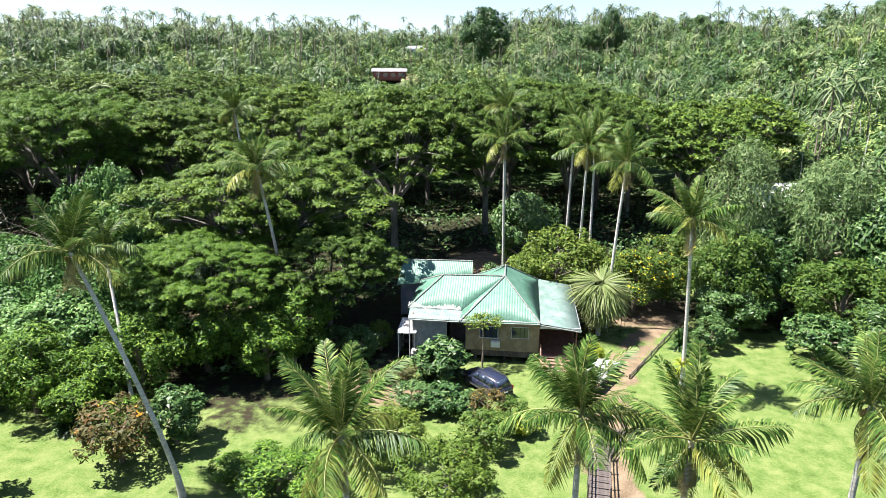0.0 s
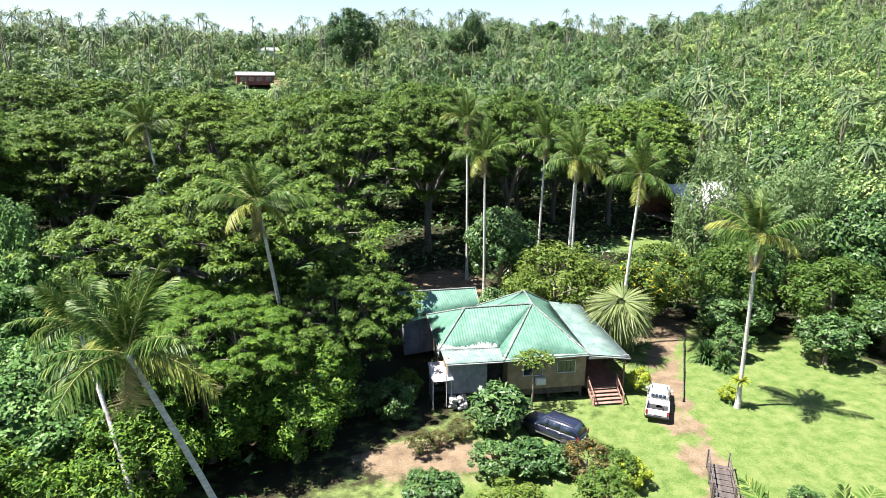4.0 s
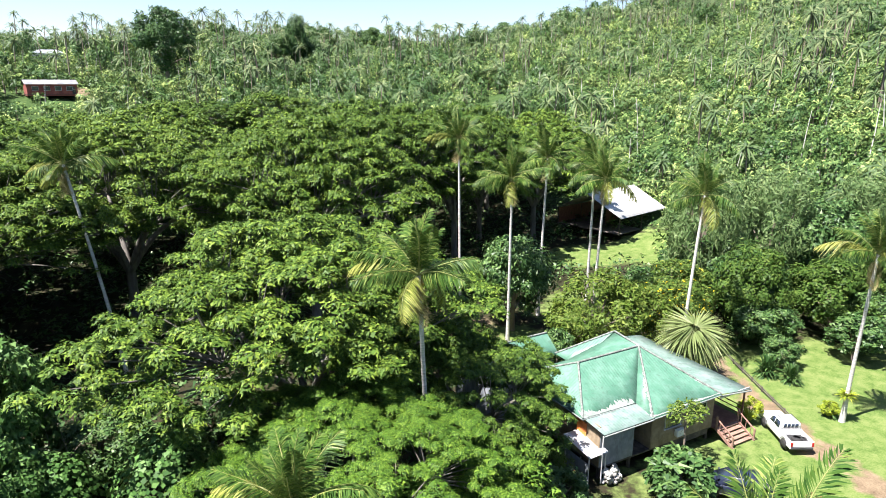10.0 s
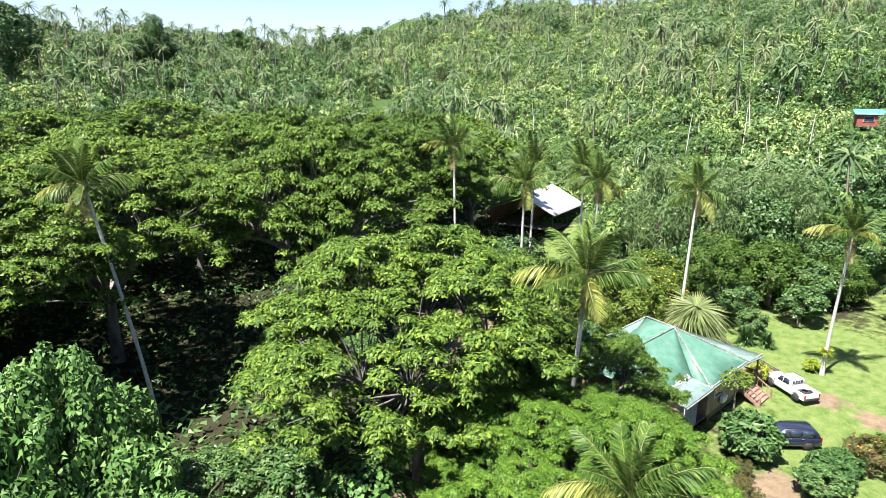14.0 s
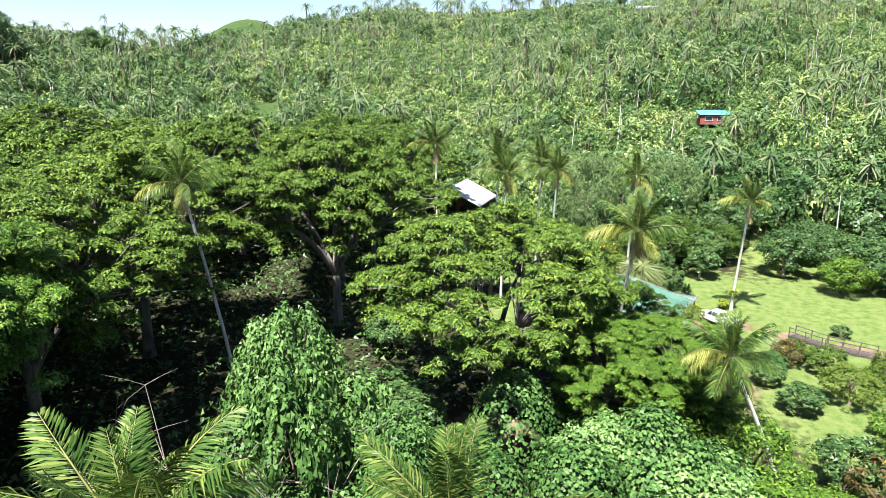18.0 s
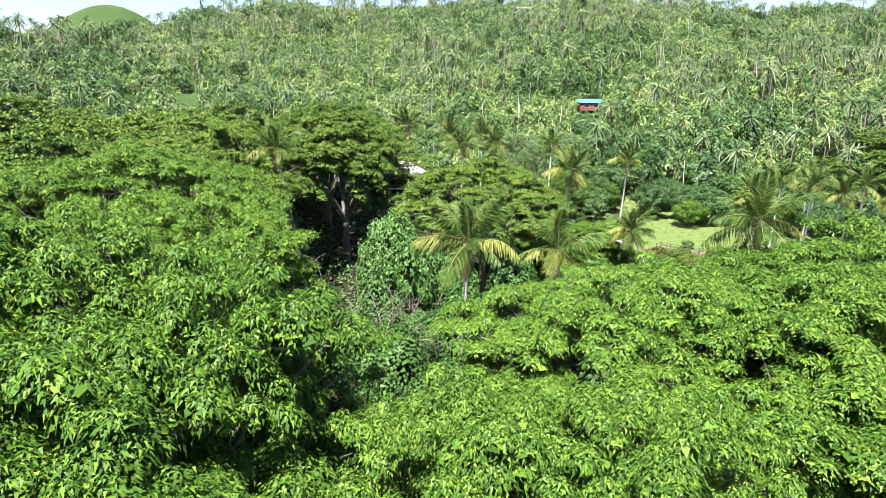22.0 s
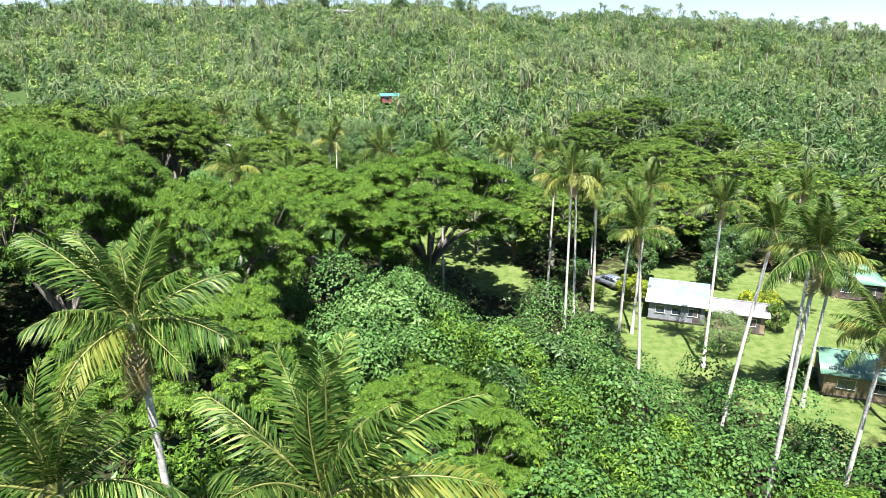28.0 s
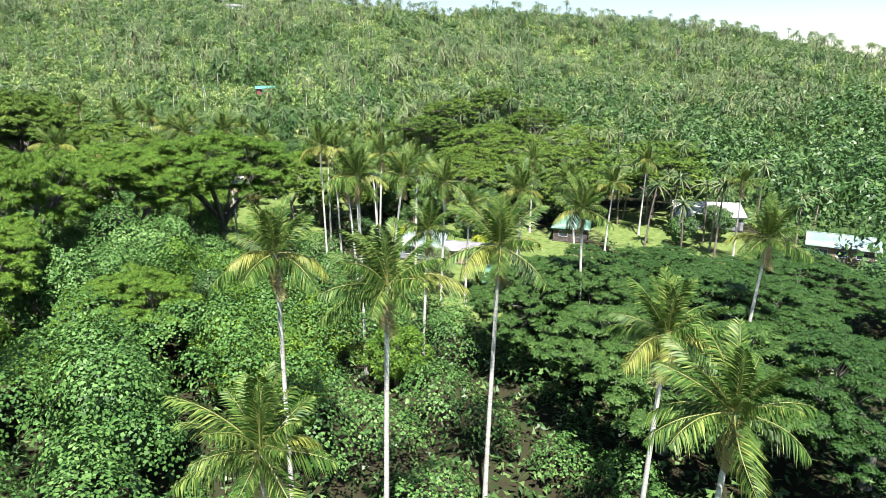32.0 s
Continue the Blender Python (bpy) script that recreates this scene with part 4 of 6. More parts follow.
def thicket(name, seed, n, x0, x1, y0, y1, tall, ok, leaf, mat, label, wide=0.8):
    """Leaves over an uneven mounded surface; tall: its height at x, y."""
    rng = np.random.default_rng(seed)
    x, y = rng.uniform(x0, x1, n), rng.uniform(y0, y1, n)
    keep = ok(x, y)
    x, y = x[keep], y[keep]
    n = len(x)
    z = tall(x, y)
    e = 0.25
    dx, dy = (tall(x + e, y) - z) / e, (tall(x, y + e) - z) / e
    depth = rng.uniform(0, 1, n) ** 3 * 1.2
    nrm = unit(np.stack([-dx * 0.8, -dy * 0.8, np.ones(n)], axis=1) + 0.32 * rng.normal(size=(n, 3)))
    c = np.stack([x, y, height(x, y) + z - depth], axis=1) + 0.12 * rng.normal(size=(n, 3))
    v, f = cards(rng, c, nrm, rng.uniform(0.65, 1.35, n) * leaf, wide, 0.10, None, wide > 0.7)
    return tagged(new(name, make_mesh(name, v, f, mat)), label, "undergrowth", kind="stuff")


def vine_edge(x):
    return np.interp(x, [-135, -110, -94, -87, -81, -74, -66, -58], [-10, -11, -5, 1.5, 5, 8.5, 13, 18]) + 0.9 * np.sin(x * 0.8)


def mounds(seed, n, x0, x1, y0, y1, r0, r1):
    """A field of rounded heaps: its height at x, y."""
    g = np.random.default_rng(seed)
    hx, hy, hr, hh = g.uniform(x0, x1, n), g.uniform(y0, y1, n), g.uniform(r0, r1, n), g.uniform(0.55, 1.25, n)

    def field(x, y):
        out = np.zeros(np.shape(x))
        for a, b, r, h in zip(hx, hy, hr, hh):
            out = np.maximum(out, h * r * np.sqrt(np.clip(1 - ((x - a) ** 2 + (y - b) ** 2) / (r * r), 0, 1)))
        return out
    return field


heaps = mounds(71, 180, -148, -62, -12, 46, 1.6, 4.2)


def vine_height(x, y):
    base = np.interp(y - vine_edge(x), [0, 3, 8, 14, 20, 27, 34], [0.0, 0.2, 0.7, 1.9, 3.2, 5.4, 8.0])
    return base + 1.2 * sstep(-100, -116, x) * sstep(8, 20, y) + 1.2 * heaps(x, y) + 0.2 * wave(2 * x, 2 * y)


def vine_area(x, y):
    return (y > vine_edge(x)) & (y < 44) & ((heaps(x, y) > 0.7 * (1 + wave(3 * x, 3 * y) * 0.4)) | (y < vine_edge(x) + 5)) & (np.hypot(x + 99, y - 36) > 4.2) & (np.hypot(x + 110, y - 39) > 4.5) & (np.hypot(x + 105, y - 30.5) > 5.5)


thicket("vine_thicket", 21, 190000, -146, -55, -12, 44, vine_height, vine_area, 0.25, M_VINE, "tangled pale green vines over low trees")


hollow_heaps = mounds(72, 75, -62, -22, 42, 82, 1.8, 4.0)


def hollow_height(x, y):
    return 0.4 + 2.0 * blob(x, y, -40, 60, 16, 12) + 2.5 * blob(x, y, -31, 49, 7, 5) + 1.7 * hollow_heaps(x, y) + 0.2 * wave(2 * x, 2 * y)


def hollow_area(x, y):
    inside = (blob(x, y, -40, 60, 19, 17) > 0.5) | (blob(x, y, -32, 49, 9, 6) > 0.5)
    return inside & (hollow_heaps(x, y) > 0.25 + 0.2 * wave(3 * x, 3 * y)) & (np.hypot(x + 22, y - 63) > 5) & (np.hypot(x + 33, y - 80) > 6) & (np.hypot(x + 28, y - 75) > 7)


thicket("vine_thicket", 23, 105000, -64, -20, 42, 80, hollow_height, hollow_area, 0.29, M_VINE, "broad-leaved vines heaped over shrubs in the hollow")


def scrub_height(x, y):
    return 1.3 + 0.8 * wave(x * 1.3, y * 1.2) + 0.4 * np.sin(x * 3.1) * np.sin(y * 2.7)


def bare_at(x, y):
    return np.max([blob(x, y, *b) for b in LAWNS + SOILS], axis=0)


def scrub_area(x, y):
    house = (np.abs(x - 3.5) < 13) & (np.abs(y - 55) < 9)
    return (bare_at(x, y) < 0.35) & ~house & ~((x > -16) & (x < 30) & (y > 16) & (y < 50))


thicket("undergrowth", 22, 150000, -140, 62, -75, 145, scrub_height, scrub_area, 0.6, M_BROAD, "low green undergrowth on the forest floor", 0.55)


# ---- far woods on the hills ----
def clump(rng, cards_n, leaf):
    d = unit(rng.normal(size=(cards_n, 3)) + [0, 0, 0.45])
    c = d * rng.uniform(0.72, 1.0, (cards_n, 1)) * [1, 1, 0.9] + 0.28 * np.sin(d[:, [1, 2, 0]] * 6 + rng.uniform(0, 6))
    nrm = unit(d + 0.28 * rng.normal(size=d.shape) + [0, 0, 0.3])
    return cards(rng, c, nrm, rng.uniform(0.6, 1.3, cards_n) * leaf, 0.55, 0.1)


rng = np.random.default_rng(11)
CLUMPS = [clump(rng, 170, 0.25) for _ in range(8)]
THIN_CLUMPS = [clump(rng, 80, 0.38) for _ in range(8)]


def woods(name, spots, mat, label, lumps=False):
    """Many trees as one object: rows of x, y, radius, height."""
    vs, fs, k = [], [], 0
    for i, (x, y, r, h) in enumerate(spots):
        v, f = (CLUMPS if math.hypot(x, y - 40) < 190 or r > 5.2 else THIN_CLUMPS)[i % 8]
        a = i * 2.4
        rot = np.array([[math.cos(a), -math.sin(a), 0], [math.sin(a), math.cos(a), 0], [0, 0, 1]])
        vs.append((v @ rot.T) * [r, r, r if lumps else max(r, h * 0.5)] + [x, y, h1(x, y) + (h if lumps else h * 0.5)])
        fs.append(f + k)
        k += len(v)
    return tagged(new(name, make_mesh(name, np.concatenate(vs), np.concatenate(fs), mat)), label, "trees", kind="stuff")


def scatter(seed, n, x0, x1, y0, y1, ok):
    g = np.random.default_rng(seed)
    pts = np.stack([g.uniform(x0, x1, n), g.uniform(y0, y1, n)], axis=1)
    return [(x, y) for x, y in pts if ok(x, y)], g


def lit_glade(x, y):
    return float(blob(x, y, *LAWNS[-1])) > 0.45 or float(blob(x, y, 112, 200, 9, 20, -28)) > 0.6 or float(blob(x, y, 99, 142, 8, 12, -10)) > 0.6 or math.hypot(x - 111, y - 52) < 9 or math.hypot(x - 58.5, y - 100) < 11 or (96 < x < 113 and abs(y - 53) < 5) or (abs(x + 10) < 9 and 298 < y < 324) or (abs(x + 17) < 10 and 222 < y < 244) or (abs(x - 128) < 7 and 254 < y < 272) or (abs(x - 158) < 10 and 256 < y < 278) or math.hypot(x - 20, y - 262) < 9


def on_hill(x, y):
    z = h1(x, y)
    gap = math.sin(x * 0.045 + 2 * math.sin(y * 0.03)) * math.sin(y * 0.05 - x * 0.02)
    return 2.5 < z < 79 and not lit_glade(x, y) and gap < 0.86


def grove(x, y):
    """Where the hill's taller groves stand."""
    return math.sin(x * 0.031 + 1.5 * math.sin(y * 0.023)) + math.sin(y * 0.037 - x * 0.013 + 1)


spots, g = scatter(14, 600, -80, 160, -260, -60, lambda x, y: True)
woods("southern_trees", [(x, y, g.uniform(3.0, 5.5), g.uniform(8, 13)) for x, y in spots], M_BROAD, "green woods beyond the southern lawn")
g = np.random.default_rng(19)
tall = []
for cx, cy, r, z in ((100, 310, 6, 14), (160, 285, 6, 13), (176, 290, 7, 14), (60, 300, 6, 12), (-60, 300, 5, 12), (-120, 290, 5, 13), (240, 200, 6, 14), (300, 60, 6, 15), (330, -40, 7, 15), (340, 20, 6, 14), (380, -120, 7, 15), (400, -180, 7, 15), (350, 120, 6, 14)):
    tall += [(cx + r * 0.75 * math.cos(a) * q, cy + r * 0.75 * math.sin(a) * q, g.uniform(1.6, 2.8), z - 3 - g.uniform(0, z * 0.55) * q) for a, q in zip(g.uniform(0, 6.28, 26), g.uniform(0, 1, 26) ** 0.5)]
woods("skyline_trees", tall, M_BROAD, "tall round-headed trees on the skyline", True)


def far_palm(rng, fronds=14, steps=4, wide=0.2):
    """A distant palm's crown: ragged arched fronds, each a folded strip."""
    vs, fs, k = [], [], 0
    for i in range(fronds):
        az, up = i * 2.4 + rng.uniform(-0.3, 0.3), 1.35 - 1.9 * i / fronds + rng.uniform(-0.15, 0.15)
        s = np.linspace(0, 1, steps)
        L = 3.5 * rng.uniform(0.75, 1.1)
        r = L * s * math.cos(up * 0.8)
        z = L * (math.sin(up) * s - rng.uniform(0.45, 0.95) * s ** 2)
        w = wide * np.sin(np.pi * (0.14 + 0.84 * s))
        c, sn = math.cos(az), math.sin(az)
        mid = np.stack([r * c, r * sn, z], axis=1)
        sd = np.stack([-sn * w, c * w, -0.9 * w], axis=1)
        v = np.concatenate([mid, mid + sd, mid + sd * [-1, -1, 1]])
        j = np.arange(steps - 1)
        f = np.concatenate([np.stack([j, j + 1, j + steps + 1, j + steps], axis=1), np.stack([j, j + 2 * steps, j + 2 * steps + 1, j + 1], axis=1)])
        vs.append(v)
        fs.append(f + k)
        k += len(v)
    return np.concatenate(vs), np.concatenate(fs)


FARP = [far_palm(rng, 24, 4, 0.15) for _ in range(5)]
FARTHEST_PALMS = [far_palm(rng, 16, 3, 0.22) for _ in range(5)]


def palm_stand(x, y):
    """Where palms outnumber the scrub."""
    return math.sin(x * 0.05 + 2.0 * math.sin(y * 0.031)) + math.sin(y * 0.043 + x * 0.02)


def palm_grove(name, spots, label):
    vs, fs, k, tv, tf, tk = [], [], 0, [], [], 0
    for i, (x, y, h, s) in enumerate(spots):
        v, f = (FARP if math.hypot(x - 20, y - 40) < 190 else FARTHEST_PALMS)[i % 5]
        a = i * 1.7
        rot = np.array([[math.cos(a), -math.sin(a), 0], [math.sin(a), math.cos(a), 0], [0, 0, 1]])
        z = h1(x, y)
        lx, ly = 1.2 * math.sin(i * 3.1), 1.2 * math.cos(i * 5.3)
        vs.append((v @ rot.T) * s + [x + lx, y + ly, z + h])
        fs.append(f + k)
        k += len(v)
        v, f = tube([[x, y, z - 0.5], [x + lx * 0.4, y + ly * 0.4, z + h * 0.5], [x + lx, y + ly, z + h]], [0.22, 0.16, 0.12], 4)
        tv.append(v)
        tf.append(f + tk)
        tk += len(v)
    root = tagged(new(name, make_mesh(name, np.concatenate(vs), np.concatenate(fs), M_HILLPALM)), label, "palm trees", kind="stuff")
    part("trunks", make_mesh(name + "_trunks", np.concatenate(tv), np.concatenate(tf), M_BARK), root)
    return root


def forest_patch(seed, trees, palms, radii, tall, leaf_mats, snags=0):
    """A patch of hillside wood some 20 m across: trees of small leaves, low scrub between them, palms over them."""
    g = np.random.default_rng(seed)
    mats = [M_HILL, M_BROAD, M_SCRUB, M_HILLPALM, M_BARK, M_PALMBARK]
    vs, blocks, index, k = [], [], [], 0

    def put(v, f, m):
        nonlocal k
        vs.append(v)
        blocks.append(np.asarray(f) + k)
        index.append(np.full(len(f), m, dtype=np.int32))
        k += len(v)

    spots = 10.0 * spread_points(g, trees + palms, 0.26)
    for i, (x, y) in enumerate(spots):
        if i < trees:
            r = g.uniform(*radii) * (1.5 if g.uniform() < 0.15 else 1.0)
            h = max(1.15 * r, g.uniform(*tall))
            v, f = clump(g, int(46 * r * r), 0.70 / r)
            put(v * [r, r, max(r, h * 0.42)] + [x, y, h - max(r, h * 0.42) * 0.8], f, leaf_mats[i % len(leaf_mats)])
            put(*tube([[x, y, -1.0], [x + 0.2, y, h * 0.4], [x, y + 0.2, h * 0.8]], [0.22, 0.15, 0.08], 4), 4)
        else:
            h, lx, ly = g.uniform(7.5, 13.5), g.uniform(-1, 1), g.uniform(-1, 1)
            v, f = far_palm(g, 20, 4, 0.19)
            put(v * g.uniform(0.85, 1.15) + [x + lx, y + ly, h], f, 3)
            put(*tube([[x, y, -1.0], [x + lx * 0.4, y + ly * 0.4, h * 0.5], [x + lx, y + ly, h]], [0.2, 0.15, 0.11], 5), 4)
    for _ in range(snags):
        x, y = g.uniform(-8, 8, 2)
        h = g.uniform(6, 10)
        put(*tube([[x, y, -1.0], [x + 0.3, y, h * 0.5], [x + g.uniform(-0.8, 0.8), y + 0.5, h]], [0.14, 0.1, 0.04], 4), 5)
    n = 700
    a, r = g.uniform(0, 6.283, n), 10.5 * np.sqrt(g.uniform(0, 1, n))
    x, y = r * np.cos(a), r * np.sin(a)
    c = np.stack([x, y, 0.5 + 0.9 * np.abs(wave(x * 1.1, y)) + g.uniform(-0.3, 0.3, n)], axis=1)
    put(*cards(g, c, unit(0.5 * g.normal(size=(n, 3)) + [0, 0, 1]), g.uniform(0.4, 0.9, n), 0.6, 0.1), 2)
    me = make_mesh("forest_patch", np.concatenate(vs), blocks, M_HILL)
    for m in mats[1:]:
        me.materials.append(m)
    me.polygons.foreach_set("material_index", np.concatenate(index))
    return me


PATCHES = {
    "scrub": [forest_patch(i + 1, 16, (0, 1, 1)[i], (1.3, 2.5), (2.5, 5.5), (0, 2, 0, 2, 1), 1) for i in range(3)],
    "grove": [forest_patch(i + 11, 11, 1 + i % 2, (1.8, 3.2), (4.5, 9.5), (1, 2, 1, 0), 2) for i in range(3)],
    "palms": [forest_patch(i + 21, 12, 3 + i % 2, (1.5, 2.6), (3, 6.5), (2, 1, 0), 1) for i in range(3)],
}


def hillside(name, seed, x0, x1, y0, y1, ok, kind_at, label):
    """Lays patches over the slopes; each leans with the ground, its trees upright."""
    g = np.random.default_rng(seed)
    root = None
    for gx0 in np.arange(x0, x1, 13.5):
        for gy0 in np.arange(y0, y1, 13.5):
            x, y = gx0 + g.uniform(-3.5, 3.5), gy0 + g.uniform(-3.5, 3.5)
            pick, turn, size = int(g.integers(3)), g.uniform(0, 360), g.uniform(0.85, 1.15)
            far = math.hypot(x, y - 40)
            if not ok(x, y) or (far > 330 and g.uniform() < 0.5):
                continue
            size *= 1.35 if far > 330 else 1.0
            slope = Matrix.Identity(4)
            slope[2][0], slope[2][1] = (h1(x + 6, y) - h1(x - 6, y)) / 12, (h1(x, y + 6) - h1(x, y - 6)) / 12
            me = PATCHES[kind_at(x, y)][pick]
            if root is None:
                root = tagged(new(name, me), label, "trees", kind="stuff")
                root.location = (x, y, h1(x, y))
                origin = Matrix.Translation(root.location)
                continue
            ob = part("woodland", me, root)
            ob.matrix_parent_inverse = origin.inverted() @ Matrix.Translation((x, y, h1(x, y))) @ slope @ pose(0, 0, 0, 0, 0, turn) @ Matrix.Diagonal((size, size, size, 1))
    return root


def open_slope(x, y):
    """Hillside with no glade or house close by."""
    return on_hill(x, y) and not any(lit_glade(x + a, y + b) for a, b in ((5, 0), (-5, 0), (0, 5), (0, -5)))


def hill_kind(x, y):
    return "palms" if palm_stand(x, y) > 0.35 else "grove" if grove(x, y) > 0.2 else "scrub"


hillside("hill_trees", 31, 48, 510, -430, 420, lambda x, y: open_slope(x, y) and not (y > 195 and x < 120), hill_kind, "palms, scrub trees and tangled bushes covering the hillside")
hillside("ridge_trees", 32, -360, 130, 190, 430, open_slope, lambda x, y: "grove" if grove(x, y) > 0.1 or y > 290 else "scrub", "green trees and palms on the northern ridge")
spots, g = scatter(8, 420, -330, 130, 225, 400, on_hill)
palm_grove("ridge_palms", [(x, y, g.uniform(10, 19), g.uniform(0.8, 1.1)) for x, y in spots], "coconut palms standing along the northern ridge")
spots, g = scatter(9, 40, -70, 20, -70, -30, lambda x, y: True)
palm_grove("southern_palms", [(x, y, g.uniform(9, 14), g.uniform(0.8, 1.0)) for x, y in spots], "coconut palms by the southern lawn")


# ---- buildings and vehicles ----
def stained_paint(name, base, pale, dark, scale=1.2, rough=0.55, streak=(1, 1, 0.25), amount=0.5, boards=0.0):
    """Weathered paint: pale worn patches and dark run-down stains."""
    m, n, l, b = material(name)
    t1 = noise_tex(n, l, scale, 6, 0.65)
    t2 = noise_tex(n, l, scale * 2.2, 6, 0.7)
    mp = n.new("ShaderNodeMapping")
    mp.inputs["Scale"].default_value = streak
    l.new(t2.inputs["Vector"].links[0].from_socket, mp.inputs["Vector"])
    l.new(mp.outputs[0], t2.inputs["Vector"])
    r1 = ramp(n, [(0.42, base), (0.66, pale)])
    l.new(t1.outputs["Fac"], r1.inputs[0])
    r2 = ramp(n, [(0.52, (0, 0, 0)), (0.68, (amount, amount, amount))])
    l.new(t2.outputs["Fac"], r2.inputs[0])
    mx = n.new("ShaderNodeMix")
    mx.data_type = "RGBA"
    l.new(r2.outputs[0], mx.inputs["Factor"])
    l.new(r1.outputs[0], mx.inputs[6])
    mx.inputs[7].default_value = (*dark, 1)
    l.new(mx.outputs[2], b.inputs["Base Color"])
    b.inputs["Roughness"].default_value = rough
    if boards:
        tc, m2, w = n.new("ShaderNodeTexCoord"), n.new("ShaderNodeMapping"), n.new("ShaderNodeTexWave")
        m2.inputs["Scale"].default_value = (1, 1, 0)
        w.bands_direction, w.wave_profile = "DIAGONAL", "SAW"
        w.inputs["Scale"].default_value = 1.0 / boards
        l.new(tc.outputs["Object"], m2.inputs["Vector"])
        l.new(m2.outputs[0], w.inputs["Vector"])
        bump(n, l, b, w.outputs["Fac"], 0.8, 0.03)
    return m


M_ROOF = stained_paint("green_roof_paint", (0.058, 0.150, 0.098), (0.098, 0.195, 0.142), (0.035, 0.060, 0.046), 1.3, 0.5, (1, 1, 1), 0.5)
M_ROOF_PALE = stained_paint("pale_green_roof_paint", (0.11, 0.175, 0.145), (0.19, 0.24, 0.22), (0.05, 0.065, 0.055), 0.9, 0.5, (1, 1, 1), 0.6)
M_ROOF_GREY = stained_paint("bleached_roof_paint", (0.15, 0.21, 0.19), (0.26, 0.30, 0.29), (0.10, 0.15, 0.13), 0.5, 0.5, (1, 1, 1), 0.7)
M_ZINC = stained_paint("weathered_zinc", (0.15, 0.15, 0.155), (0.26, 0.26, 0.27), (0.18, 0.15, 0.13), 0.5, 0.5, (1, 1, 1), 0.5)
M_GUTTER = stained_paint("weathered_gutter", (0.16, 0.18, 0.17), (0.24, 0.26, 0.25), (0.05, 0.05, 0.045), 1.5, 0.7)
M_MOSS = plain_material("lichen_on_flashing", (0.04, 0.05, 0.04), (0.22, 0.24, 0.22), 5.0, 0.9, 0, 0.3)
M_WALL = stained_paint("timber_wall_paint", (0.20, 0.15, 0.09), (0.30, 0.24, 0.16), (0.07, 0.05, 0.035), 1.2, 0.8, boards=0.5)
M_GREYWALL = stained_paint("grey_sheet_wall", (0.16, 0.18, 0.20), (0.26, 0.28, 0.30), (0.06, 0.06, 0.06), 1.0, 0.8, boards=1.0)
M_MAROON = stained_paint("maroon_timber", (0.13, 0.045, 0.03), (0.20, 0.09, 0.06), (0.05, 0.025, 0.02), 2.0, 0.7)
M_STEP = stained_paint("brown_step_timber", (0.20, 0.11, 0.08), (0.28, 0.18, 0.13), (0.07, 0.04, 0.03), 2.0, 0.75)
M_DARKWOOD = stained_paint("dark_weathered_wood", (0.05, 0.04, 0.035), (0.12, 0.10, 0.085), (0.02, 0.02, 0.02), 2.0, 0.85)
M_WHITE = stained_paint("white_paint", (0.42, 0.42, 0.41), (0.56, 0.56, 0.55), (0.22, 0.2, 0.18), 1.0, 0.6, (1, 1, 0.3), 0.3)
M_STONE = plain_material("whitewashed_stone", (0.14, 0.135, 0.125), (0.40, 0.39, 0.37), 3.0, 0.9, 0, 0.4)
M_ORANGE = plain_material("orange_tarpaulin", (0.55, 0.16, 0.03), (0.66, 0.22, 0.05), 2.0, 0.5, 0, 0.2)
M_BLUE = plain_material("blue_tarpaulin", (0.02, 0.07, 0.30), (0.03, 0.10, 0.40), 2.0, 0.5, 0, 0.2)
M_TEAL = stained_paint("turquoise_roof_paint", (0.05, 0.32, 0.34), (0.09, 0.40, 0.42), (0.05, 0.2, 0.2), 0.6, 0.5, (1, 1, 1), 0.2)
M_BRICKRED = stained_paint("red_wall_paint", (0.20, 0.045, 0.035), (0.27, 0.08, 0.06), (0.1, 0.03, 0.03), 0.8, 0.8)
M_GLASS, _n, _l, _b = material("dark_window_glass")
_b.inputs["Base Color"].default_value, _b.inputs["Roughness"].default_value, _b.inputs["Specular IOR Level"].default_value = (0.02, 0.03, 0.045, 1), 0.06, 0.8
M_PLASTIC = plain_material("white_plastic", (0.62, 0.62, 0.6), (0.7, 0.7, 0.68), 4, 0.4, 0, 0.0)
M_BLACKPLASTIC = plain_material("black_plastic", (0.015, 0.015, 0.016), (0.03, 0.03, 0.03), 6, 0.5, 0, 0.05)
M_TYRE = plain_material("tyre_rubber", (0.012, 0.012, 0.012), (0.03, 0.028, 0.026), 8, 0.85, 0, 0.2)
M_RIM = plain_material("alloy_rim", (0.45, 0.45, 0.46), (0.6, 0.6, 0.6), 6, 0.3, 0.8, 0.0)
M_LAMP = plain_material("clear_lamp_lens", (0.6, 0.6, 0.6), (0.75, 0.75, 0.75), 9, 0.12, 0, 0.0)
M_TAIL = plain_material("red_lamp_lens", (0.28, 0.01, 0.01), (0.36, 0.02, 0.02), 9, 0.15, 0, 0.0)


def car_paint(name, c):
    m, n, l, b = material(name)
    t = noise_tex(n, l, 3.0, 4)
    r = ramp(n, [(0.3, tuple(x * 0.88 for x in c)), (0.7, c)])
    l.new(t.outputs["Fac"], r.inputs[0])
    l.new(r.outputs[0], b.inputs["Base Color"])
    b.inputs["Roughness"].default_value, b.inputs["Coat Weight"].default_value, b.inputs["Coat Roughness"].default_value = 0.35, 0.8, 0.06
    return m


M_CAR_WHITE, M_CAR_DARK = car_paint("white_car_paint", (0.68, 0.68, 0.67)), car_paint("dark_blue_car_paint", (0.012, 0.016, 0.035))


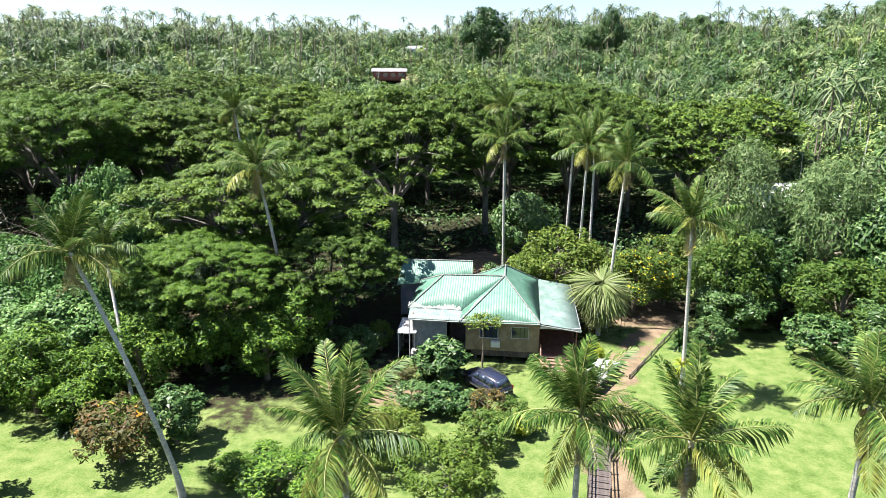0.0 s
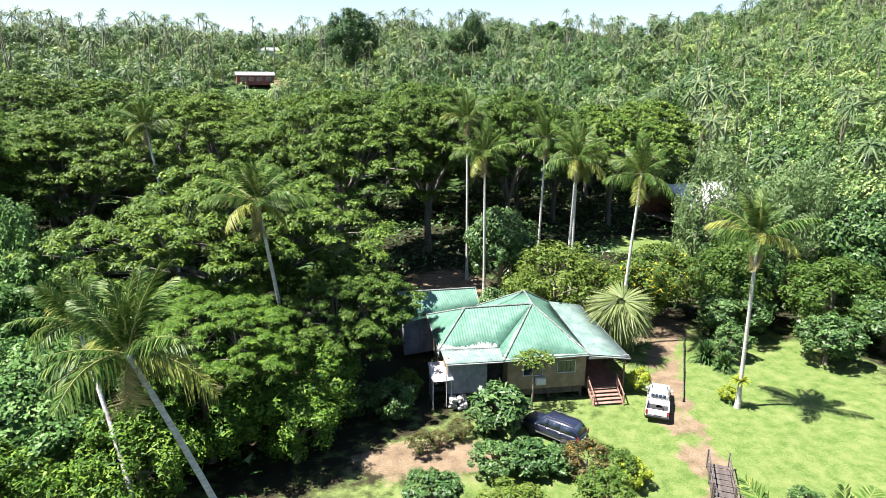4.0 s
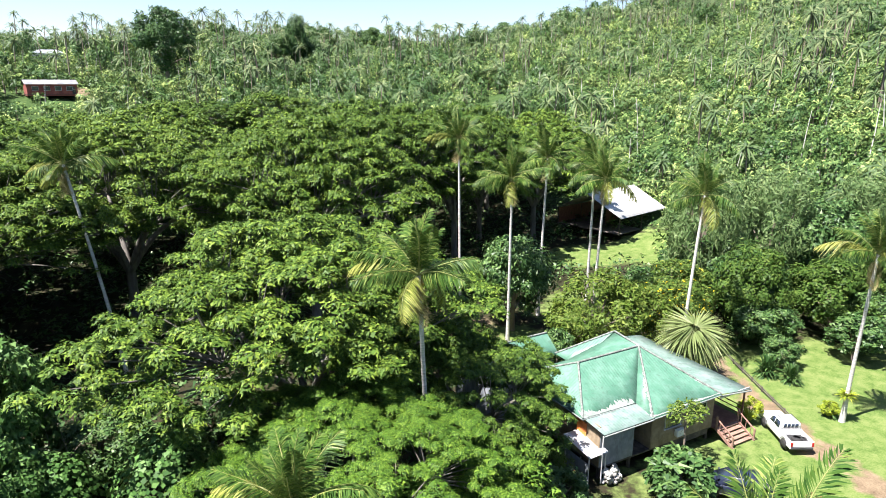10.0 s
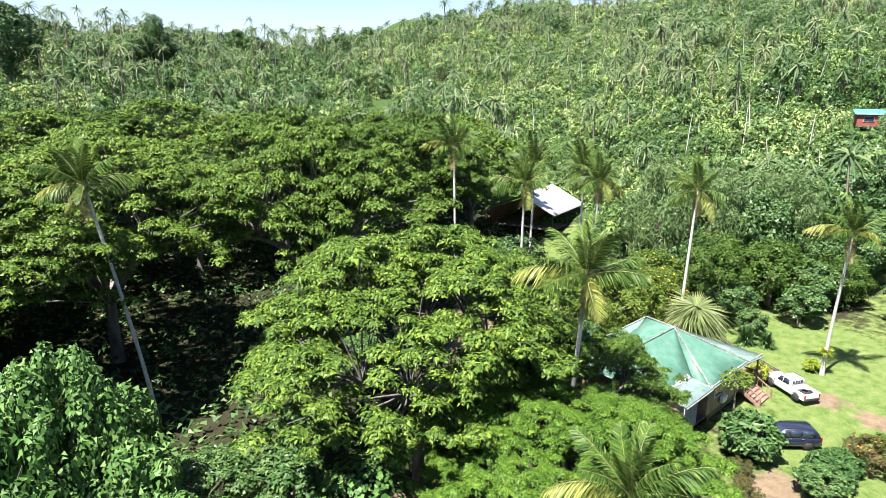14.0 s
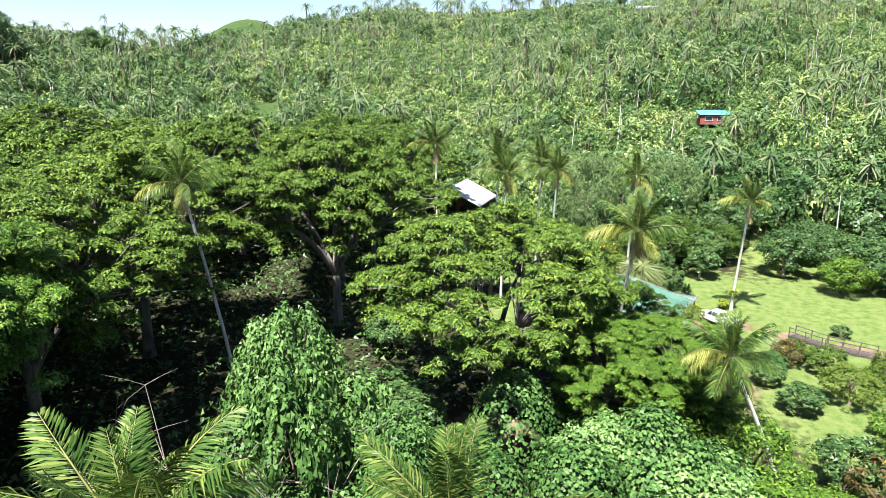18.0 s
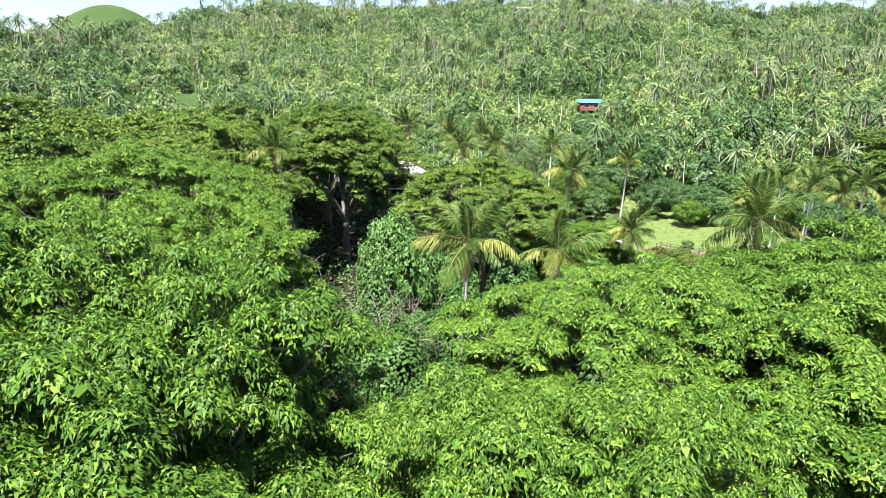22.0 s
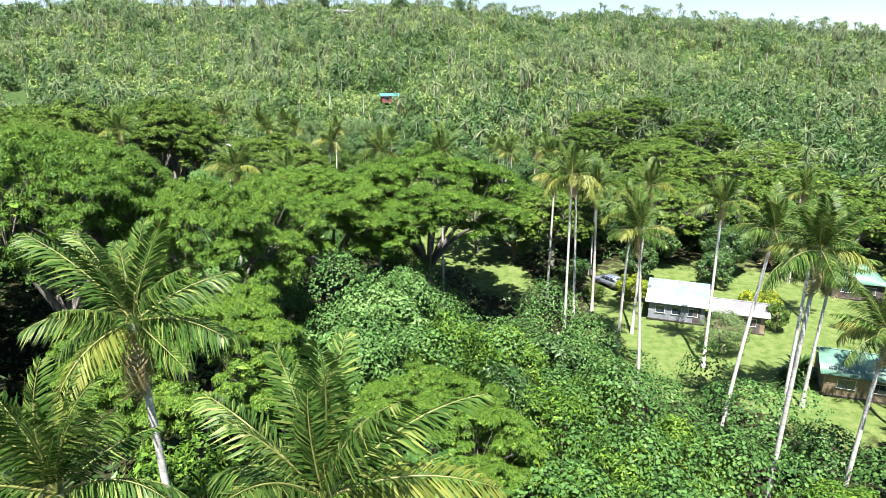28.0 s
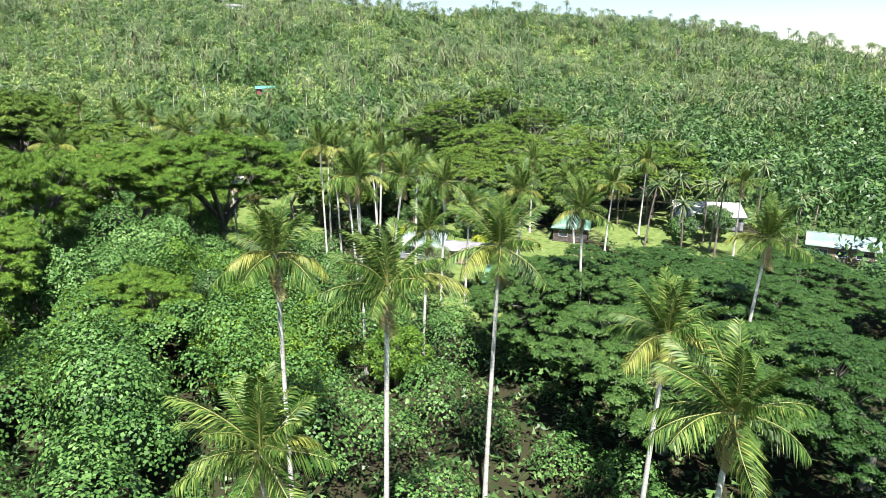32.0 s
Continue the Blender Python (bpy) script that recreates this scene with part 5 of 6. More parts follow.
def box_mesh(name, size, mat, bevel=0.015, at=(0, 0, 0), turn=(0, 0, 0)):
    """A bevelled block; at: its centre in its parent's frame."""
    bm = bmesh.new()
    bmesh.ops.create_cube(bm, size=1.0, matrix=Matrix.Diagonal((*size, 1)))
    b = min(bevel, 0.3 * min(size))
    if b > 0:
        bmesh.ops.bevel(bm, geom=bm.edges[:], offset=b, segments=1, affect="EDGES")
    bm.transform(pose(*at, *turn))
    me = bpy.data.meshes.new(name)
    bm.to_mesh(me)
    bm.free()
    me.materials.append(mat)
    return me


def block(name, parent, size, at, mat, turn=(0, 0, 0), label="", bevel=0.015):
    return part(name, box_mesh(name, size, mat, bevel, at, turn), parent, label)


def roof_sheet(name, e0, e1, top, mat, pitch=0.23, depth=0.009, thick=0.012, bottom=None):
    """A ribbed metal roof plane: its eave from e0 to e1, its lower edge along bottom (else the eave), its upper edge along top."""
    e0, e1, top = np.asarray(e0, float), np.asarray(e1, float), np.asarray(top, float)
    bot = np.asarray([e0, e1] if bottom is None else bottom, float)
    d = unit(e1 - e0)
    ts, bs = (top - e0) @ d, (bot - e0) @ d
    up = np.cross(d, unit(top[len(top) // 2] - e0))
    n = unit(up) if up[2] > 0 else unit(-up)
    s0, s1 = min(ts.min(), bs.min()), max(ts.max(), bs.max())
    k = max(4, int((s1 - s0) / pitch)) * 4
    s = np.linspace(s0, s1, k + 1)
    rib = depth * np.where(np.arange(k + 1) % 4 < 2, 1.0, -1.0) * np.where(np.arange(k + 1) % 2 == 0, 1.0, 0.6)
    low = np.stack([np.interp(s, bs, bot[:, i]) for i in range(3)], axis=1) + n * rib[:, None]
    high = np.stack([np.interp(s, ts, top[:, i]) for i in range(3)], axis=1) + n * rib[:, None]
    mid = (low + high) / 2 + n * 0.004 * np.sin(s * 1.7)[:, None]
    v = np.concatenate([low, mid, high, low - n * thick, high - n * thick])
    m = k + 1
    j = np.arange(k)
    f = [np.stack([j + a * m, j + 1 + a * m, j + 1 + b * m, j + b * m], axis=1) for a, b in ((0, 1), (1, 2), (4, 3), (3, 0))]
    return make_mesh(name, v, np.concatenate(f), mat)


def strip_mesh(name, a, b, width, thick, mat):
    v, f = tube([a, (np.asarray(a) + np.asarray(b)) / 2, b], [width / 2] * 3, 6)
    return make_mesh(name, v, f, mat, True)


def board_wall(name, p0, p1, z0, z1, mat, pitch=0.16, thick=0.07, holes=()):
    """A wall between two plan points; holes: (from, to, sill, head) along it, cut through."""
    p0, p1 = np.asarray(p0, float), np.asarray(p1, float)
    L = np.linalg.norm(p1 - p0)
    d = (p1 - p0) / L
    m = Matrix.Translation((p0[0], p0[1], 0)) @ Matrix.Rotation(math.atan2(d[1], d[0]), 4, "Z")
    xs = sorted({0.0, L, *(c for h in holes for c in h[:2])})
    zs = sorted({z0, z1, *(c for h in holes for c in h[2:])})
    bm = bmesh.new()
    for a, b in zip(xs, xs[1:]):
        for q, r in zip(zs, zs[1:]):
            if any(h[0] <= a + 1e-6 and b <= h[1] + 1e-6 and h[2] <= q + 1e-6 and r <= h[3] + 1e-6 for h in holes):
                continue
            bmesh.ops.create_cube(bm, size=1.0, matrix=m @ Matrix.Translation(((a + b) / 2, 0, (q + r) / 2)) @ Matrix.Diagonal((b - a, thick, r - q, 1)))
    bmesh.ops.remove_doubles(bm, verts=bm.verts, dist=1e-4)
    me = bpy.data.meshes.new(name)
    bm.to_mesh(me)
    bm.free()
    me.materials.append(mat)
    return me


def window(parent, at, w, h, turn=0.0, slats=0, name="window"):
    """A framed pane; its panes are sub-parts."""
    fr = part(name, box_mesh("window_sill", (w + 0.16, 0.12, 0.05), M_WHITE, 0.01, (0, -0.03, -h / 2 - 0.03)), parent)
    fr.matrix_local = pose(*at, 0, 0, turn)
    for sx in (-1, 1):
        part("frame", box_mesh("window_frame", (0.06, 0.08, h + 0.06), M_WHITE, 0.008, (sx * w / 2, 0, 0)), fr)
    part("frame", box_mesh("window_frame", (w + 0.06, 0.08, 0.06), M_WHITE, 0.008, (0, 0, h / 2)), fr)
    n = max(slats, 2)
    for i in range(n):
        part("pane", box_mesh("pane", (w / n - 0.03, 0.02, h - 0.04), M_GLASS, 0.0, (-w / 2 + w * (i + 0.5) / n, 0, 0)), fr)
    return fr


def quad(name, pts, mat, parent, label=""):
    """A thin pane with some thickness."""
    p = np.asarray(pts, float)
    n = unit(np.cross(p[1] - p[0], p[2] - p[0])) * 0.012
    v = np.concatenate([p + n, p - n])
    f = [[0, 1, 2, 3], [7, 6, 5, 4]] + [[i, i + 4, (i + 1) % 4 + 4, (i + 1) % 4] for i in range(4)]
    return part(name, make_mesh(name, v, np.array(f), mat), parent, label)


# the green-roofed house; its frame: u along the front to the right, v towards the back
house = tagged(new("house"), "raised timber house with a faded green hipped metal roof", "house")
house.matrix_basis = pose(9.12, 49.43, 0.05, 0, 0, -7.5)
A, B = (-3.27, 5.4, 6.37), (-3.25, 8.1, 6.62)
LT, LC, LB = (-9.1, 5.7, 6.15), (-11.9, 1.75, 4.22), (-11.9, 9.6, 4.2)
F, V, FB, VBK = (0.0, 0.0, 3.88), (-7.0, 0.05, 3.75), (0.1, 11.0, 4.3), (-7.0, 11.0, 4.3)
part("roof", roof_sheet("roof_sheet", V, F, [V, A, F], M_ROOF), house)
part("roof", roof_sheet("roof_sheet", F, FB, [F, A, B, FB], M_ROOF), house)
part("roof", roof_sheet("roof_sheet", LC, (-6.95, 1.75, 4.15), [LC, LT, A], M_ROOF, bottom=[LC, (-6.95, 1.75, 4.15), A]), house)
part("roof", roof_sheet("roof_sheet", LB, LC, [LB, LT, LC], M_ROOF), house)
part("roof", roof_sheet("roof_sheet", FB, VBK, [FB, B, VBK], M_ROOF), house)
part("roof", roof_sheet("roof_sheet", (-6.9, 9.6, 4.25), LB, [(-3.27, 5.5, 6.4), LT, LB], M_ROOF, bottom=[(-3.27, 8.1, 6.5), (-6.9, 9.6, 4.25), LB]), house)
part("roof", roof_sheet("roof_sheet", VBK, (-7.0, 8.6, 4.3), [VBK, B], M_ROOF, bottom=[VBK, (-7.0, 9.5, 4.28), (-5.1, 8.3, 5.4)]), house)
part("porch_roof", roof_sheet("roof_sheet", (-11.6, -0.05, 3.86), (-7.05, 0.0, 3.82), [(-11.75, 1.95, 4.18), (-6.9, 1.95, 4.12)], M_ROOF_PALE), house, "pale green lean-to roof")
part("veranda_roof", roof_sheet("roof_sheet", (3.45, 0.0, 3.42), (3.4, 11.4, 3.75), [(0.02, 0.0, 3.90), (0.1, 11.1, 4.36)], M_ROOF_PALE), house, "paler streaked veranda roof")
for a, b in ((V, A), (F, A), (A, B), (A, LT), (LT, LC), (B, FB), (B, VBK), (LT, LB)):
    part("ridge_cap", strip_mesh("ridge_cap", np.array(a) + [0, 0, 0.03], np.array(b) + [0, 0, 0.03], 0.17, 0.05, M_MOSS), house, "lichen-stained ridge flashing")
for a, b in ((V, F), (F, FB), (LC, (-7.05, 1.75, 4.12)), (LB, LC), ((-11.6, -0.1, 3.82), (-7.05, -0.05, 3.78)), ((3.5, 0, 3.38), (3.45, 11.4, 3.71)), ((0.0, -0.03, 3.83), (3.45, -0.03, 3.38))):
    part("gutter", strip_mesh("gutter", np.array(a) - [0, 0, 0.06], np.array(b) - [0, 0, 0.06], 0.11, 0.05, M_GUTTER), house)


def lichen_band(seed, a, b, up, width):
    """A crust with ragged edges that lies on the roof sheets: along a to b, reaching up the slope."""
    g = np.random.default_rng(seed)
    n = 60
    s = np.linspace(0, 1, n)[:, None]
    low = np.asarray(a) * (1 - s) + np.asarray(b) * s + [0, 0, 0.024]
    reach = width * (0.35 + 0.65 * g.uniform(0, 1, n)) * (0.7 + 0.3 * np.sin(np.linspace(0, 9, n) + seed))
    high = low + unit(np.asarray(up, dtype=float)) * reach[:, None]
    v = np.concatenate([low, high, high - [0, 0, 0.012]])
    j = np.arange(n - 1)
    f = np.concatenate([np.stack([j, j + 1, j + 1 + n, j + n], axis=1), np.stack([j + n, j + 1 + n, j + 1 + 2 * n, j + 2 * n], axis=1)])
    part("lichen_crust", make_mesh("lichen_crust", v, f, M_LICHEN), house, "pale ragged crust of lichen")


M_LICHEN = plain_material("pale_lichen", (0.07, 0.10, 0.08), (0.30, 0.32, 0.30), 3.5, 0.95, 0, 0.3)
lichen_band(1, LC, (-7.1, 1.75, 4.15), np.array(A) - [-6.95, 1.75, 4.15] - np.array([3.7, 0, 0]), 0.75)
lichen_band(2, V, (-4.4, 3.7, 5.52), (-1.0, 0.0, 0.02), 0.45)
lichen_band(3, (-6.9, 0.12, 3.8), (-0.1, 0.08, 3.92), (0, 1, 0.46), 0.28)
lichen_band(4, (-0.2, 0.3, 4.02), (-1.9, 3.1, 5.25), (-1.0, 0.1, 0.10), 0.22)
# walls under the roof, floor at 0.95
part("wall", board_wall("wall", (-6.5, 0.55), (-0.05, 0.55), 0.95, 3.80, M_WALL, 0.16, 0.07, [(1.2, 2.9, 2.15, 3.25), (4.0, 5.6, 2.25, 3.3)]), house)
part("wall", board_wall("wall", (-0.05, 0.55), (-0.05, 10.6), 0.95, 3.9, M_MAROON, 0.2), house, "maroon veranda wall")
part("wall", board_wall("wall", (-6.5, 0.55), (-6.5, 2.2), 0.95, 3.8, M_WALL, 0.16), house)
part("wall", board_wall("wall", (-11.3, 0.6), (-8.2, 0.6), 0.9, 3.75, M_GREYWALL, 0.4), house, "grey sheeted porch wall")
part("wall", board_wall("wall", (-11.3, 0.6), (-11.3, 9.2), 0.9, 4.05, M_WALL, 0.18, 0.07, [(4.6, 6.2, 2.0, 3.2)]), house)
part("wall", board_wall("wall", (-11.3, 9.2), (-0.05, 9.2), 0.95, 4.0, M_WALL, 0.2), house)
part("wall", board_wall("wall", (-8.1, 2.3), (-6.5, 2.3), 0.95, 3.9, M_DARKWOOD, 0.2), house, "recessed wall behind the porch, coloured dark for the shaded opening")
quad("roof_flank", [V, (-6.95, 1.75, 4.15), (-5.1, 3.6, 5.2), A], M_ROOF, house)
window(house, (-4.45, 0.5, 2.7), 1.6, 1.04, 0, 4)
window(house, (-1.7, 0.5, 2.78), 1.5, 1.0, 0, 4)
window(house, (-11.34, 6.0, 2.6), 1.5, 1.1, -90, 3)
block("floor", house, (11.4, 8.7, 0.14), (-5.65, 4.9, 0.88), M_DARKWOOD)
block("veranda_floor", house, (3.2, 10.6, 0.12), (1.6, 5.6, 0.86), M_MAROON)
block("fascia", house, (3.4, 0.05, 0.2), (1.7, 0.12, 3.52), M_WHITE)
for u in (-11.1, -8.3, -5.6, -3.0, -0.3):
    for v in (0.8, 4.5, 8.8):
        block("stump", house, (0.22, 0.22, 1.3), (u, v, 0.2), M_DARKWOOD)
for v in (0.3, 3.4, 6.6, 10.6):
    block("veranda_post", house, (0.12, 0.12, 3.3), (3.15, v, 1.85), M_MAROON)
    block("stump", house, (0.2, 0.2, 1.2), (3.0, v, 0.25), M_DARKWOOD)
for z in (1.2, 1.55, 1.9):
    block("veranda_rail", house, (0.05, 10.2, 0.08), (3.15, 5.5, z), M_MAROON)
block("underfloor_screen", house, (5.6, 0.05, 0.5), (-3.2, 0.62, 0.62), M_DARKWOOD)
block("orange_curtain", house, (0.04, 1.0, 1.9), (-11.38, 2.4, 2.7), M_ORANGE, (0, 0, 0), "bright orange tarpaulin panel")
block("downpipe", house, (0.08, 0.08, 3.6), (-11.5, 0.1, 1.9), M_WHITE, (0, 0, 0), "white downpipe")
# steps
for i in range(5):
    block("tread", house, (2.3, 0.34, 0.06), (1.35, 0.15 - 0.30 * i, 0.80 - 0.17 * i), M_STEP)
    block("riser", house, (2.2, 0.03, 0.13), (1.35, 0.28 - 0.30 * i, 0.70 - 0.17 * i), M_DARKWOOD)
for u in (0.12, 2.58):
    block("stringer", house, (0.07, 1.9, 0.26), (u, -0.55, 0.42), M_STEP, (29, 0, 0))
    block("handrail", house, (0.09, 1.9, 0.10), (u, -0.55, 1.28), M_STEP, (29, 0, 0))
    block("newel", house, (0.12, 0.12, 1.05), (u, -1.3, 0.42), M_STEP)
    block("newel", house, (0.12, 0.12, 1.1), (u, 0.2, 1.35), M_STEP)
    for k in range(3):
        block("baluster", house, (0.05, 0.05, 0.75), (u, -0.95 + 0.42 * k, 0.7 + 0.23 * k), M_STEP)
ac = tagged(new("air_conditioner"), "white box air conditioner on brackets on the timber wall", "air conditioner")
ac.matrix_basis = house.matrix_basis @ pose(-3.85, 0.28, 1.68)
block("casing", ac, (0.8, 0.32, 0.56), (0, 0, 0), M_PLASTIC, bevel=0.03)
v, f = tube([[0.12, -0.165, 0], [0.12, -0.18, 0]], [0.22, 0.22], 16)
part("fan_grille", make_mesh("fan_grille", v, f, M_BLACKPLASTIC), ac, "black round fan grille")
for sx in (-0.3, 0.3):
    block("bracket", ac, (0.04, 0.4, 0.04), (sx, 0.02, -0.3), M_BLACKPLASTIC)
# white lean-to by the porch, with a whitewashed stone base
lean = tagged(new("lean_to_shelter"), "small shelter with a white sheet roof beside the porch", "shelter")
lean.matrix_basis = house.matrix_basis @ pose(-11.7, 1.2, 0)
part("roof", roof_sheet("white_sheet", (-0.95, -1.15, 2.35), (0.75, -1.1, 2.35), [(-0.95, 1.6, 2.75), (0.75, 1.6, 2.75)], M_WHITE, 0.2), lean)
for x, y in ((-0.85, -1.0), (0.6, -1.0), (-0.85, 1.4), (0.6, 1.4)):
    block("post", lean, (0.08, 0.08, 2.5), (x, y, 1.2), M_WHITE)
block("screen", lean, (0.04, 2.3, 1.6), (-0.85, 0.2, 1.0), M_GREYWALL)
block("table_top", lean, (1.2, 0.7, 0.05), (-0.1, 0.4, 0.9), M_DARKWOOD)
stones = tagged(new("stone_base"), "low base of whitewashed stones at the porch corner", "wall")
stones.matrix_basis = house.matrix_basis @ pose(-10.7, -0.1, 0)
rng = np.random.default_rng(2)
bm = bmesh.new()
bmesh.ops.create_icosphere(bm, subdivisions=1, radius=0.2)
stone_me = bpy.data.meshes.new("stone")
bm.to_mesh(stone_me)
bm.free()
stone_me.materials.append(M_STONE)
for i in range(42):
    s = part("stone", stone_me, stones)
    s.matrix_local = pose(rng.uniform(-0.55, 0.75), rng.uniform(-0.2, 0.4), 0.12 + 0.24 * (i % 4), *rng.uniform(0, 180, 3)) @ Matrix.Diagonal((*rng.uniform(0.75, 1.15, 3), 1))
# the block behind
rear = tagged(new("rear_block"), "lower annex with a green and grey metal roof behind the house", "house")
rear.matrix_basis = house.matrix_basis.copy()
part("roof", roof_sheet("roof_sheet", (-14.4, 9.0, 3.7), (-6.7, 10.9, 4.3), [(-14.2, 12.4, 5.5), (-6.8, 12.5, 5.6)], M_ROOF), rear)
part("roof", roof_sheet("roof_sheet", (-6.8, 16.0, 3.7), (-14.2, 16.0, 3.7), [(-6.8, 12.5, 5.6), (-14.2, 12.4, 5.5)], M_ROOF), rear)
part("wall", board_wall("wall", (-14.0, 9.4), (-7.0, 11.2), 0.4, 3.7, M_GREYWALL, 0.3), rear)
part("wall", board_wall("wall", (-14.0, 15.6), (-14.0, 9.4), 0.4, 3.9, M_GREYWALL, 0.3), rear)
part("wall", board_wall("wall", (-7.0, 11.2), (-7.0, 15.6), 0.4, 3.9, M_WALL, 0.3), rear)
part("wall", board_wall("wall", (-7.0, 15.6), (-14.0, 15.6), 0.4, 3.7, M_WALL, 0.3), rear)
part("ridge_cap", strip_mesh("ridge_cap", (-14.2, 12.4, 5.53), (-6.8, 12.5, 5.63), 0.16, 0.05, M_MOSS), rear)


def loft(sections, mat, name):
    """A closed body through cross-sections along y: rows of y, half width below, half width above, z below, z above, corner."""
    rings = []
    for y, w0, w1, z0, z1, r in sections:
        pts = []
        for (sx, sz), w, z in (((1, -1), w0, z0), ((1, 1), w1, z1), ((-1, 1), w1, z1), ((-1, -1), w0, z0)):
            a, b = (sx * (w - r), y, z), (sx * w, y, z - sz * r)
            pts += [a, b] if (sx, sz) in ((1, -1), (-1, 1)) else [b, a]
        rings.append(pts)
    v = np.array(rings).reshape(-1, 3)
    k, n = 8, len(sections)
    i, j = np.arange(n - 1)[:, None] * k, np.arange(k)[None]
    f = np.stack([i + j, i + (j + 1) % k, i + k + (j + 1) % k, i + k + j], axis=-1).reshape(-1, 4)
    caps = np.array([[0, 1, 2, 3], [0, 3, 4, 7], [4, 5, 6, 7]])
    return make_mesh(name, v, np.concatenate([f, caps[:, ::-1], caps + (n - 1) * k]), mat)


def wheel(parent, x, y, r=0.37, w=0.25):
    side = 1 if x > 0 else -1
    prof = [(-w / 2, r * 0.62), (-w / 2, r * 0.93), (-w * 0.3, r), (w * 0.3, r), (w / 2, r * 0.93), (w / 2, r * 0.62)]
    v, f = tube([[x + a, y, r] for a, _ in prof], [q for _, q in prof], 18)
    t = part("wheel", make_mesh("tyre", v, f, M_TYRE, True), parent)
    v, f = tube([[x + side * w * 0.30, y, r], [x + side * w * 0.44, y, r], [x + side * w * 0.46, y, r]], [r * 0.62, r * 0.58, 0.02], 14)
    part("rim", make_mesh("rim", v, f, M_RIM), t)
    v, f = tube([[x + side * w * 0.46, y, r], [x + side * w * 0.56, y, r]], [0.07, 0.05], 8)
    part("hub_cap", make_mesh("hub_cap", v, f, M_BLACKPLASTIC), t)


def vehicle_fittings(root, L, W, paint, tail_z=0.85, head_z=0.78):
    block("front_bumper", root, (W * 0.94, 0.22, 0.28), (0, L / 2 - 0.06, 0.50), paint, bevel=0.06)
    block("rear_bumper", root, (W * 0.92, 0.18, 0.22), (0, -L / 2 + 0.04, 0.50), M_BLACKPLASTIC, bevel=0.05)
    block("grille", root, (W * 0.5, 0.06, 0.2), (0, L / 2 - 0.03, head_z), M_BLACKPLASTIC)
    for sx in (-1, 1):
        block("headlight", root, (0.34, 0.1, 0.2), (sx * W * 0.37, L / 2 - 0.08, head_z), M_LAMP, bevel=0.04)
        block("tail_light", root, (0.14, 0.06, 0.34), (sx * W * 0.44, -L / 2 + 0.03, tail_z), M_TAIL, bevel=0.03)
        block("side_mirror", root, (0.2, 0.1, 0.16), (sx * (W / 2 + 0.08), L * 0.20, 1.08), paint, bevel=0.04)
    block("rear_plate", root, (0.5, 0.03, 0.12), (0, -L / 2 - 0.045, 0.72), M_WHITE)


